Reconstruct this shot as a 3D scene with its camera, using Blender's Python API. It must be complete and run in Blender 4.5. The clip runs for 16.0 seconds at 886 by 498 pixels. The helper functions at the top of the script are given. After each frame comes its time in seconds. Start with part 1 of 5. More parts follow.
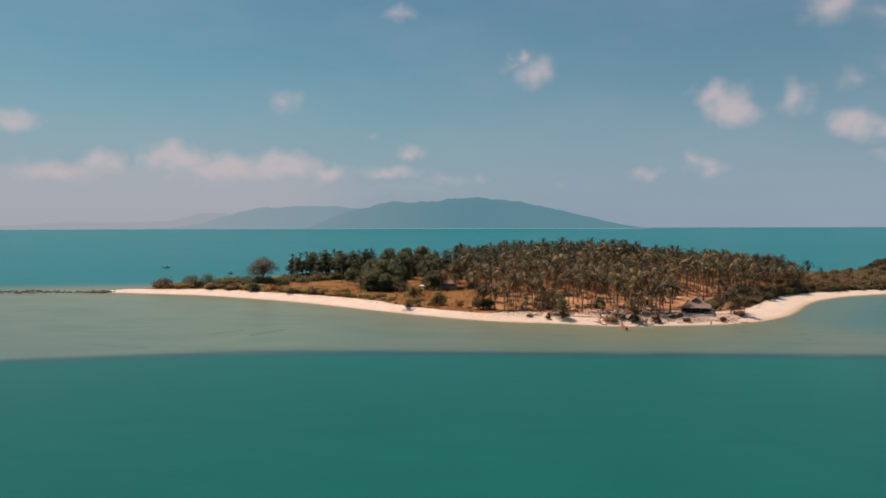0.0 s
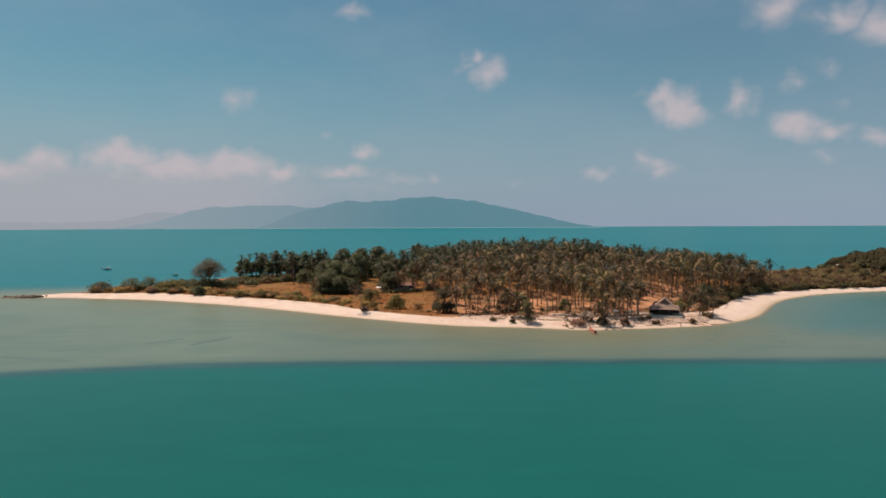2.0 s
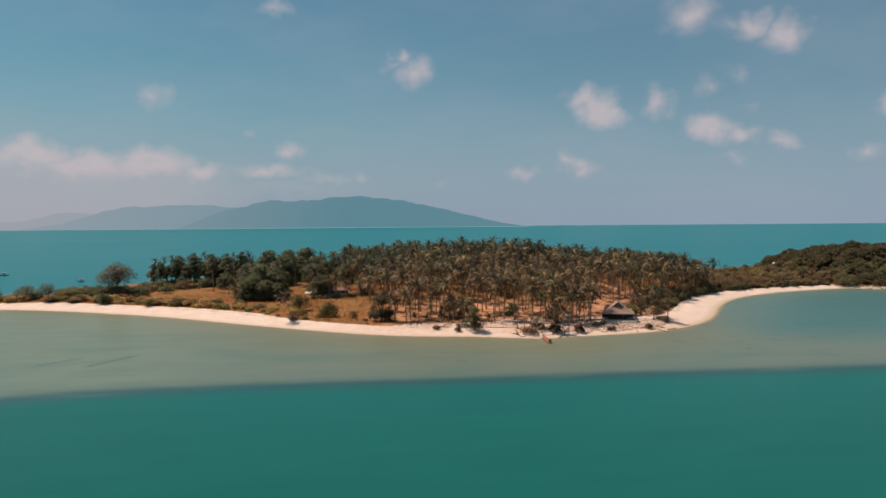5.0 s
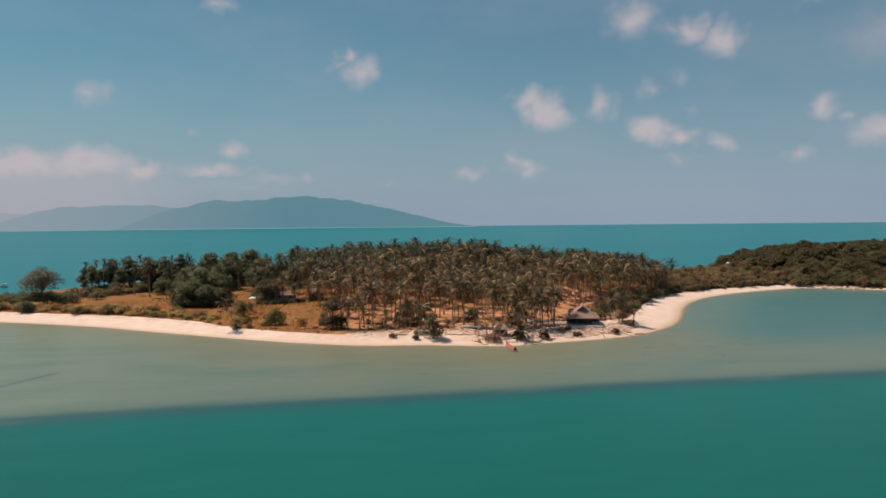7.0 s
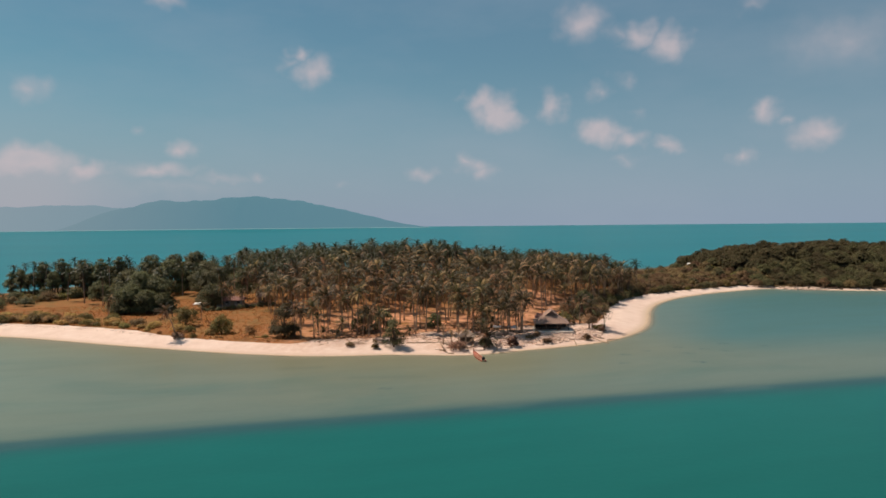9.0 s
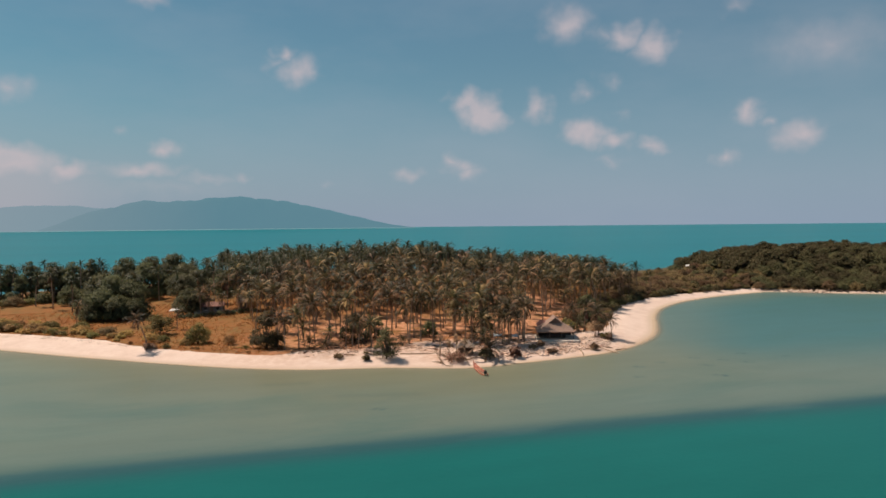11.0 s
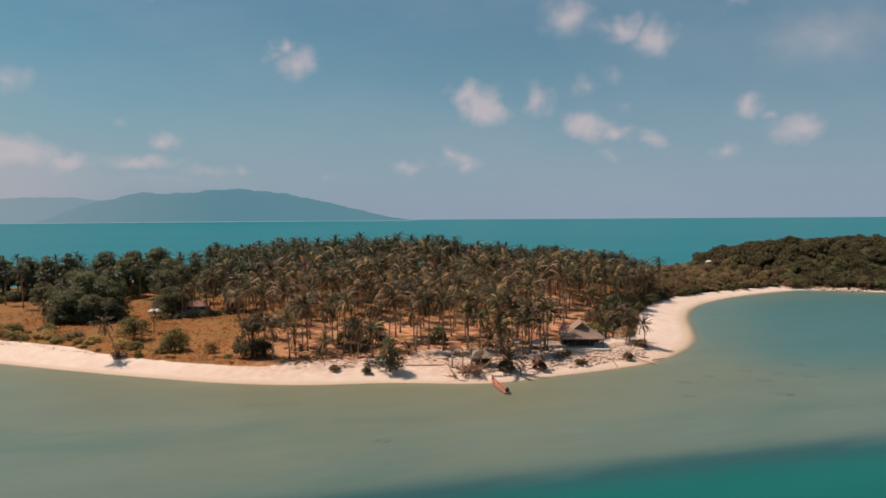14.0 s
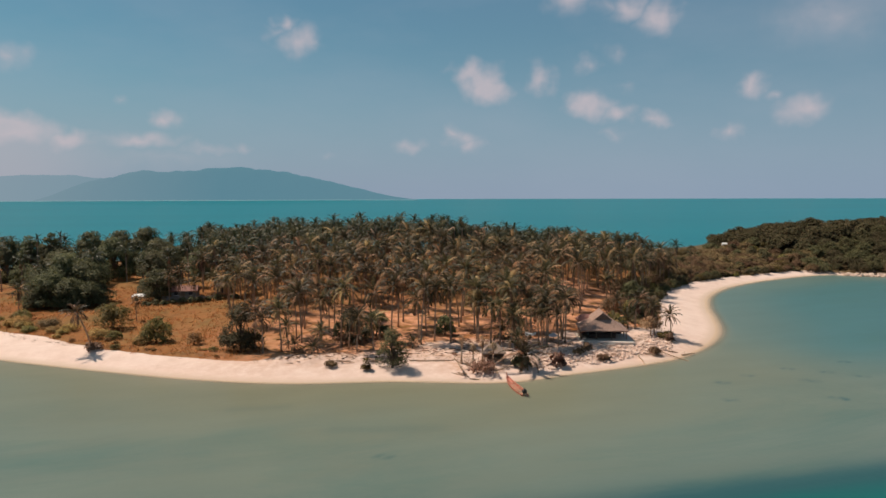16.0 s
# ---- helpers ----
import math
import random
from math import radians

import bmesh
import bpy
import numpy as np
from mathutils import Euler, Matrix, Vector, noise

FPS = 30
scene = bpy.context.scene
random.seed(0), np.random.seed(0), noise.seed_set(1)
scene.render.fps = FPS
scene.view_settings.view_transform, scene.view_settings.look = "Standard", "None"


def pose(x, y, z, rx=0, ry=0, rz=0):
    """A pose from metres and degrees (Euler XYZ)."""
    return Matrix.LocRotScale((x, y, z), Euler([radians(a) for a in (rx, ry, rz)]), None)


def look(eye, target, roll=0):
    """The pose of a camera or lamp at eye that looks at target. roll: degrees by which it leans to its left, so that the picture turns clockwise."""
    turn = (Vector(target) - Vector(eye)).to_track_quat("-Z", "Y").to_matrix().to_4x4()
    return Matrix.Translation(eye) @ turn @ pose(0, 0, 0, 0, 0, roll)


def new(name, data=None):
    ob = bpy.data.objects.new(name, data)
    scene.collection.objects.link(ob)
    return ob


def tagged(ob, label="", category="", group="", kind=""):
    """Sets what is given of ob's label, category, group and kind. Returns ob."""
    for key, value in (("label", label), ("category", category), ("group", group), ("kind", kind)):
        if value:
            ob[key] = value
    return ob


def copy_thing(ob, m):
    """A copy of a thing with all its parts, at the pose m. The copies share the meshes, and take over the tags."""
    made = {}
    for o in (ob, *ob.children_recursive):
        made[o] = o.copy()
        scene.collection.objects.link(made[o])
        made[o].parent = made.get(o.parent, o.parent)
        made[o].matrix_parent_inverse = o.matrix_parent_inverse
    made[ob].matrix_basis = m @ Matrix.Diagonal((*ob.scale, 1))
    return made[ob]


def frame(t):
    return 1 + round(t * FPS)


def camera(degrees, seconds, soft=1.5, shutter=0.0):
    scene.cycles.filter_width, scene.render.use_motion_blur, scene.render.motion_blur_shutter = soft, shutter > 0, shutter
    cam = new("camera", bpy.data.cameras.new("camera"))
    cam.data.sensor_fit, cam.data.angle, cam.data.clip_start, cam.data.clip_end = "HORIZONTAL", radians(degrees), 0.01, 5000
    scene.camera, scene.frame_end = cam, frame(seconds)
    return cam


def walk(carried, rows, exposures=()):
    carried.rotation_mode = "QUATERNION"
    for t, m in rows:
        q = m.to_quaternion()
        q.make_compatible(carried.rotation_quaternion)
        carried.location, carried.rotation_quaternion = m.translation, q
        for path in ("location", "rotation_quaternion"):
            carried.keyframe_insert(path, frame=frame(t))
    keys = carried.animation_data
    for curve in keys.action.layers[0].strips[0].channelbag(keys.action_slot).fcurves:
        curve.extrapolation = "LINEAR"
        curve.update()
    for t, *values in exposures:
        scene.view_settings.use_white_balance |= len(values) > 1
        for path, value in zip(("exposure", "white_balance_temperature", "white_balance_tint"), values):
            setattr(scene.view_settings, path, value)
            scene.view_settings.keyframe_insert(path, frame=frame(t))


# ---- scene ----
cam = camera(62.9, 16.0, soft=1.58)
PATH = [
    (0, (0.906, 0.242, 31.862), (0.904, 2.24, 31.791), -0.1),
    (1, (0.567, 7.145, 31.639), (0.622, 9.143, 31.568), -0.1),
    (2, (-0.2, 13.89, 31.687), (-0.077, 15.885, 31.614), -0.2),
    (3, (-1.099, 20.741, 31.666), (-0.907, 22.73, 31.591), -0.2),
    (4, (-1.687, 27.94, 31.6), (-1.433, 29.922, 31.525), -0.3),
    (6.5, (-2.008, 45.309, 31.624), (-1.579, 47.261, 31.548), -0.5),
    (7, (-1.976, 48.72, 31.655), (-1.513, 50.664, 31.579), -0.5),
    (8, (-1.547, 55.355, 31.55), (-1.017, 57.282, 31.473), -0.5),
    (9, (-0.952, 62.343, 31.386), (-0.363, 64.253, 31.311), -0.5),
    (11.5, (1.625, 80.62, 31.431), (2.252, 82.518, 31.357), -0.5),
    (12.5, (3.193, 87.923, 31.207), (3.82, 89.821, 31.134), -0.5),
    (13.5, (4.69, 95.457, 31.093), (5.318, 97.354, 31.012), -0.4),
    (14.5, (6.451, 102.906, 31.047), (7.076, 104.803, 30.938), -0.3),
    (16, (8.988, 113.735, 30.945), (9.61, 115.63, 30.795), -0.1),
]
walk(cam, [(t, look(e, g, r)) for t, e, g, r in PATH], [(0, 0.0, 6500, 10), (13.0, 0.0, 6500, 10), (16, 0.0, 6340, 10)])

# ---- sun, sky, exposure ----
SUN = Vector((-0.59 * math.cos(radians(54)), 0.81 * math.cos(radians(54)), math.sin(radians(54)))).normalized()
sun = new("sun", bpy.data.lights.new("sun", "SUN"))
sun.data.energy, sun.data.angle, sun.data.color = 4.95, radians(0.6), (1.0, 0.833, 0.672)
sun.matrix_world = look(SUN * 300, (0, 0, 0))
scene.view_settings.exposure = 0.0


def nodes_of(tree):
    """Short ways to add and join nodes in a tree."""
    def add(kind, **values):
        n = tree.nodes.new(kind)
        for key, v in values.items():
            if key == "op":
                n.operation = v
            elif key == "blend":
                n.blend_type = v
            elif key[0] == "i" and key[1:].isdigit():
                s = n.inputs[int(key[1:])]
                if isinstance(v, bpy.types.NodeSocket):
                    tree.links.new(v, s)
                else:
                    s.default_value = v
            else:
                s = n.inputs[key.replace("_", " ")]
                if isinstance(v, bpy.types.NodeSocket):
                    tree.links.new(v, s)
                else:
                    s.default_value = v
        return n
    return add


# clouds: azimuth to the right of +y, elevation, half widths (all degrees), density
HIGH_CLOUDS = [
    (28.0, 14.9, 1.86, 1.35, 0.80), (30.7, 14.0, 1.35, 0.70, 0.45), (32.2, 13.6, 1.39, 1.03, 0.90), (34.4, 12.9, 1.44, 1.19, 1.00),
    (41.0, 7.7, 1.03, 0.87, 0.85), (42.6, 7.0, 0.82, 0.42, 0.60), (44.4, 5.8, 1.66, 1.01, 0.85), (39.6, 4.6, 1.06, 0.69, 0.70),
    (46.2, 12.1, 4.60, 1.90, 0.46), (40.4, 15.0, 1.26, 0.52, 0.40), (29.4, 6.7, 1.52, 0.98, 1.00), (31.5, 6.2, 1.49, 0.76, 0.90),
    (34.4, 5.6, 1.05, 0.50, 0.70), (31.3, 4.6, 1.20, 0.42, 0.40), (29.0, 9.7, 0.93, 0.67, 0.52), (31.3, 10.5, 0.91, 0.62, 0.38),
    (32.3, 8.1, 0.70, 0.46, 0.30),
]
MIDDLE_CLOUDS = [
    (21.1, 8.6, 1.70, 1.15, 1.00), (19.4, 4.4, 1.30, 0.75, 0.66),
    (20.4, 9.1, 1.50, 1.03, 1.00), (21.8, 8.1, 1.50, 1.03, 1.00), (25.9, 8.8, 1.17, 1.15, 0.78), (18.8, 4.8, 0.95, 0.62, 0.62),
    (20.1, 4.0, 1.12, 0.68, 0.66), (15.5, 3.8, 1.25, 0.57, 0.62), (9.2, 3.1, 0.86, 0.38, 0.30), (6.3, 12.7, 0.92, 0.72, 0.75),
    (7.1, 11.4, 1.47, 1.08, 0.78), (5.5, 12.1, 0.94, 0.57, 0.42), (-3.3, 15.7, 1.20, 0.60, 0.60), (-2.6, 5.6, 1.15, 0.68, 0.82),
    (2.8, 3.6, 0.78, 0.45, 0.50), (-5.6, 6.8, 0.52, 0.42, 0.36),
]
LOW_BANKS = [
    (-30.5, 7.3, 1.40, 0.85, 0.95), (-12.3, 9.1, 1.30, 0.92, 0.58), (-20.3, 4.9, 2.19, 1.07, 1.20), (-25.0, 4.4, 1.75, 0.90, 1.00),
    (-16.7, 4.2, 2.90, 1.01, 1.15), (-12.5, 4.5, 3.00, 1.03, 1.15), (-9.1, 4.1, 1.75, 0.70, 0.90), (-4.2, 4.1, 2.67, 0.62, 0.72),
    (0.2, 3.4, 2.67, 0.44, 0.40), (-28.1, 3.8, 2.85, 0.95, 0.75), 
    (-2.9, 2.7, 6.50, 1.00, 0.28),
]
CLOUDS = HIGH_CLOUDS + MIDDLE_CLOUDS + LOW_BANKS

world = bpy.data.worlds.new("sky")
scene.world = world
world.use_nodes = True
tree = world.node_tree
tree.nodes.clear()
add = nodes_of(tree)
M = lambda op, a, b=0.0: add("ShaderNodeMath", op=op, i0=a, i1=b).outputs[0]
sky = add("ShaderNodeTexSky")
sky.sky_type, sky.sun_disc, sky.sun_elevation, sky.sun_rotation = "NISHITA", False, radians(54), radians(-36)
sky.air_density, sky.dust_density, sky.ozone_density, sky.altitude = 1.0, 0.9, 1.3, 30
coord = add("ShaderNodeTexCoord")
xyz = add("ShaderNodeSeparateXYZ", i0=coord.outputs["Generated"])
az = M("MULTIPLY", M("ARCTAN2", xyz.outputs[0], xyz.outputs[1]), 57.2958)
el = M("MULTIPLY", M("ARCSINE", xyz.outputs[2]), 57.2958)
flat = add("ShaderNodeCombineXYZ", i0=az, i1=el).outputs[0]
warp = add("ShaderNodeTexNoise", Vector=flat, Scale=0.55, Detail=2.6, Roughness=0.48)
shift = add("ShaderNodeVectorMath", op="SUBTRACT", i0=warp.outputs["Color"], i1=(0.5, 0.5, 0.5)).outputs[0]
bent = add("ShaderNodeVectorMath", op="MULTIPLY_ADD", i0=shift, i1=(3.2, 2.0, 0), i2=flat).outputs[0]
cover = None
for a, e, w, h, d in CLOUDS:
    w, h = w * 1.16, h * 1.16
    v = add("ShaderNodeVectorMath", op="MULTIPLY_ADD", i0=bent, i1=(1 / w, 1 / h, 0), i2=(-a / w, -e / h, 0)).outputs[0]
    r = add("ShaderNodeVectorMath", op="LENGTH", i0=v).outputs[1]
    m = add("ShaderNodeMath", op="MULTIPLY", i0=M("SUBTRACT", 1.25, r), i1=d)
    m.use_clamp = True
    cover = m.outputs[0] if cover is None else M("MAXIMUM", cover, m.outputs[0])
fine = add("ShaderNodeTexNoise", Vector=flat, Scale=0.9, Detail=2.0, Roughness=0.5)
dens = add("ShaderNodeMapRange", Value=M("MULTIPLY", cover, M("ADD", 0.72, M("MULTIPLY", fine.outputs[0], 0.56))))
dens.interpolation_type = "SMOOTHSTEP"
dens.inputs["From Min"].default_value, dens.inputs["From Max"].default_value = 0.0, 1.25
dens.inputs["To Max"].default_value = 0.82
brow = add("ShaderNodeTexNoise", Vector=add("ShaderNodeVectorMath", op="MULTIPLY", i0=flat, i1=(1.0, 0.35, 0)).outputs[0], Scale=0.33, Detail=3.0, Roughness=0.5)
depth_in = M("SUBTRACT", M("ADD", 3.35, M("MULTIPLY", brow.outputs[0], 2.2)), el)
bank = add("ShaderNodeMapRange", Value=depth_in)
bank.interpolation_type = "SMOOTHSTEP"
bank.inputs["From Min"].default_value, bank.inputs["From Max"].default_value = 0.0, 0.9
inward = add("ShaderNodeMapRange", Value=az)
inward.interpolation_type = "SMOOTHSTEP"
for k, v in (("From Min", -4.0), ("From Max", -13.0), ("To Min", 0.0), ("To Max", 0.5)):
    inward.inputs[k].default_value = v
west_bank = M("MULTIPLY", bank.outputs[0], inward.outputs[0])
# thin veils high up, and the haze of the sea air low down
veil = add("ShaderNodeTexNoise", Vector=add("ShaderNodeVectorMath", op="MULTIPLY", i0=flat, i1=(0.05, 0.13, 0)).outputs[0], Scale=1.0, Detail=5.0, Roughness=0.55)
veil = add("ShaderNodeMapRange", Value=veil.outputs[0])
for k, v in (("From Min", 0.42), ("From Max", 0.8), ("To Min", 0.0), ("To Max", 0.3)):
    veil.inputs[k].default_value = v
haze = add("ShaderNodeMapRange", Value=el)
haze.interpolation_type = "SMOOTHSTEP"
for k, v in (("From Min", -1.0), ("From Max", 13.0), ("To Min", 0.86), ("To Max", 0.0)):
    haze.inputs[k].default_value = v
base = add("ShaderNodeMix", blend="MULTIPLY")
base.data_type = "RGBA"
base.inputs[0].default_value = 1.0
tree.links.new(sky.outputs[0], base.inputs[6])
base.inputs[7].default_value = (0.0336, 0.0534, 0.0520, 1)


def mixed(f, a, b):
    n = add("ShaderNodeMix")
    n.data_type = "RGBA"
    for s, v in ((0, f), (6, a), (7, b)):
        if isinstance(v, bpy.types.NodeSocket):
            tree.links.new(v, n.inputs[s])
        else:
            n.inputs[s].default_value = v
    return n.outputs[2]


colour = mixed(haze.outputs[0], base.outputs[2], (0.285, 0.338, 0.440, 1))
right = add("ShaderNodeMapRange", Value=az)
right.interpolation_type = "SMOOTHSTEP"
for k, v in (("From Min", -25.0), ("From Max", 45.0), ("To Min", 0.0), ("To Max", 0.24)):
    right.inputs[k].default_value = v
colour = mixed(right.outputs[0], colour, (0.288, 0.412, 0.528, 1))
colour = mixed(veil.outputs[0], colour, (0.35, 0.395, 0.465, 1))
colour = mixed(west_bank, colour, (0.46, 0.425, 0.455, 1))
colour = mixed(dens.outputs[0], colour, (0.56, 0.485, 0.505, 1))
back = add("ShaderNodeBackground", Color=colour, Strength=1.0)
out = add("ShaderNodeOutputWorld", Surface=back.outputs[0])

# ---- materials ----
def material(name):
    m = bpy.data.materials.new(name)
    m.use_nodes = True
    m.node_tree.nodes.clear()
    return m, nodes_of(m.node_tree), m.node_tree


def rgb(c):
    return (*c, 1.0)


def ramp(add, value, *stops):
    n = add("ShaderNodeValToRGB", i0=value)
    e = n.color_ramp.elements
    while len(e) < len(stops):
        e.new(0.5)
    for s, (p, c) in zip(e, stops):
        s.position, s.color = p, rgb(c)
    return n.outputs[0]


def mix(add, tree, f, a, b, blend="MIX"):
    n = add("ShaderNodeMix")
    n.data_type, n.blend_type = "RGBA", blend
    for s, v in ((0, f), (6, a), (7, b)):
        if isinstance(v, bpy.types.NodeSocket):
            tree.links.new(v, n.inputs[s])
        else:
            n.inputs[s].default_value = v if s == 0 else rgb(v)
    return n.outputs[2]


def plain(name, low, high, scale=3.0, rough=0.8, metal=0.0, bump=0.3, stretch=(1, 1, 1), fine=6.0):
    """A worn surface: two colours by noise at two scales, with a little relief."""
    m, add, tree = material(name)
    co = add("ShaderNodeTexCoord").outputs["Object"]
    co = add("ShaderNodeVectorMath", op="MULTIPLY", i0=co, i1=stretch).outputs[0]
    n1 = add("ShaderNodeTexNoise", Vector=co, Scale=scale, Detail=5.0, Roughness=0.6)
    n2 = add("ShaderNodeTexNoise", Vector=co, Scale=scale * fine, Detail=3.0)
    v = add("ShaderNodeMath", op="ADD", i0=n1.outputs[0], i1=add("ShaderNodeMath", op="MULTIPLY", i0=n2.outputs[0], i1=0.4).outputs[0]).outputs[0]
    v = add("ShaderNodeMath", op="ADD", i0=v, i1=add("ShaderNodeMath", op="MULTIPLY", i0=add("ShaderNodeObjectInfo").outputs["Random"], i1=0.15).outputs[0]).outputs[0]
    c = ramp(add, v, (0.45, low), (1.0, high))
    b = add("ShaderNodeBump", Strength=bump, Distance=0.05, Height=n2.outputs[0])
    s = add("ShaderNodeBsdfPrincipled", Base_Color=c, Roughness=rough, Metallic=metal, Normal=b.outputs[0])
    s.inputs["Specular IOR Level"].default_value = 0.2
    add("ShaderNodeOutputMaterial", Surface=s.outputs[0])
    return m


def leafy(name, *colours, glow=0.25, rough=0.6, shine=0.25):
    """Leaves: a colour for each leaf, tinted for each plant, and a little light through the blade."""
    m, add, tree = material(name)
    isle = add("ShaderNodeNewGeometry").outputs["Random Per Island"]
    own = add("ShaderNodeObjectInfo").outputs["Random"]
    n = len(colours)
    c = ramp(add, isle, *[(i / max(1, n - 1), k) for i, k in enumerate(colours)])
    patch = add("ShaderNodeTexNoise", Vector=add("ShaderNodeNewGeometry").outputs["Position"], Scale=0.22, Detail=3.0, Roughness=0.6).outputs[0]
    c = add("ShaderNodeVectorMath", op="SCALE", i0=c, Scale=add("ShaderNodeMapRange", Value=patch, From_Min=0.32, From_Max=0.68, To_Min=0.72, To_Max=1.32).outputs[0]).outputs[0]
    hue = add("ShaderNodeHueSaturation", Color=c, Hue=add("ShaderNodeMapRange", Value=own, To_Min=0.47, To_Max=0.515).outputs[0],
              Value=add("ShaderNodeMapRange", Value=own, To_Min=0.82, To_Max=1.2).outputs[0])
    s = add("ShaderNodeBsdfPrincipled", Base_Color=hue.outputs[0], Roughness=rough)
    s.inputs["Specular IOR Level"].default_value = shine
    t = add("ShaderNodeBsdfTranslucent", Color=hue.outputs[0])
    x = add("ShaderNodeMixShader", Fac=glow, i1=s.outputs[0], i2=t.outputs[0])
    add("ShaderNodeOutputMaterial", Surface=x.outputs[0])
    return m


def ground_material():
    m, add, tree = material("ground")
    co = add("ShaderNodeNewGeometry").outputs["Position"]
    N = lambda s, d=5.0: add("ShaderNodeTexNoise", Vector=co, Scale=s, Detail=d, Roughness=0.6).outputs[0]
    big, mid, small = N(0.045), N(0.25), N(1.6)
    sand = ramp(add, add("ShaderNodeMath", op="ADD", i0=mid, i1=add("ShaderNodeMath", op="MULTIPLY", i0=small, i1=0.5).outputs[0]).outputs[0],
                (0.4, (0.61, 0.45, 0.365)), (0.75, (0.71, 0.545, 0.46)), (1.0, (0.76, 0.61, 0.525)))
    wet = add("ShaderNodeAttribute")
    wet.attribute_name = "wet"
    sand = mix(add, tree, wet.outputs["Fac"], sand, (0.56, 0.43, 0.335))
    trash = add("ShaderNodeAttribute")
    trash.attribute_name = "litter"
    worn = add("ShaderNodeMath", op="MULTIPLY", i0=trash.outputs["Fac"], i1=add("ShaderNodeMapRange", Value=N(0.7), From_Min=0.32, From_Max=0.62).outputs[0]).outputs[0]
    sand = mix(add, tree, worn, sand, (0.56, 0.37, 0.275))
    grass = ramp(add, add("ShaderNodeMath", op="ADD", i0=big, i1=add("ShaderNodeMath", op="MULTIPLY", i0=mid, i1=0.6).outputs[0]).outputs[0],
                 (0.45, (0.13, 0.048, 0.016)), (0.66, (0.275, 0.098, 0.025)), (0.80, (0.27, 0.115, 0.030)), (1.0, (0.18, 0.112, 0.032)))
    tuft = add("ShaderNodeTexNoise", Vector=add("ShaderNodeVectorMath", op="MULTIPLY", i0=co, i1=(0.35, 1.0, 1.0)).outputs[0], Scale=0.9, Detail=6.0, Roughness=0.7).outputs[0]
    grass = mix(add, tree, add("ShaderNodeMapRange", Value=tuft, From_Min=0.5, From_Max=0.72, To_Max=0.55).outputs[0], grass, (0.36, 0.145, 0.042))
    grass = mix(add, tree, add("ShaderNodeMapRange", Value=tuft, From_Min=0.5, From_Max=0.32, To_Max=0.6).outputs[0], grass, (0.075, 0.042, 0.015))
    grass = mix(add, tree, add("ShaderNodeMapRange", Value=small, From_Min=0.35, From_Max=0.7, To_Max=0.5).outputs[0], grass, (0.17, 0.085, 0.035))
    bare = add("ShaderNodeAttribute")
    bare.attribute_name = "bare"
    soil = add("ShaderNodeMath", op="MULTIPLY", i0=bare.outputs["Fac"], i1=add("ShaderNodeMapRange", Value=N(0.35), From_Min=0.36, From_Max=0.6).outputs[0]).outputs[0]
    grass = mix(add, tree, soil, grass, (0.60, 0.29, 0.165))
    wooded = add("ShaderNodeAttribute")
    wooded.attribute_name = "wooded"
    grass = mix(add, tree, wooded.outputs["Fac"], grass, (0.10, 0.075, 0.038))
    at = add("ShaderNodeAttribute")
    at.attribute_name = "sand"
    f = add("ShaderNodeMath", op="ADD", i0=at.outputs["Fac"], i1=add("ShaderNodeMath", op="MULTIPLY", i0=add("ShaderNodeMath", op="SUBTRACT", i0=mid, i1=0.5).outputs[0], i1=0.9).outputs[0])
    f = add("ShaderNodeMapRange", Value=f.outputs[0], From_Min=0.42, From_Max=0.58)
    c = mix(add, tree, f.outputs[0], grass, sand)
    b = add("ShaderNodeBump", Strength=0.2, Distance=0.08, Height=small)
    s = add("ShaderNodeBsdfPrincipled", Base_Color=c, Roughness=0.92, Normal=b.outputs[0])
    s.inputs["Specular IOR Level"].default_value = 0.15
    add("ShaderNodeOutputMaterial", Surface=s.outputs[0])
    return m


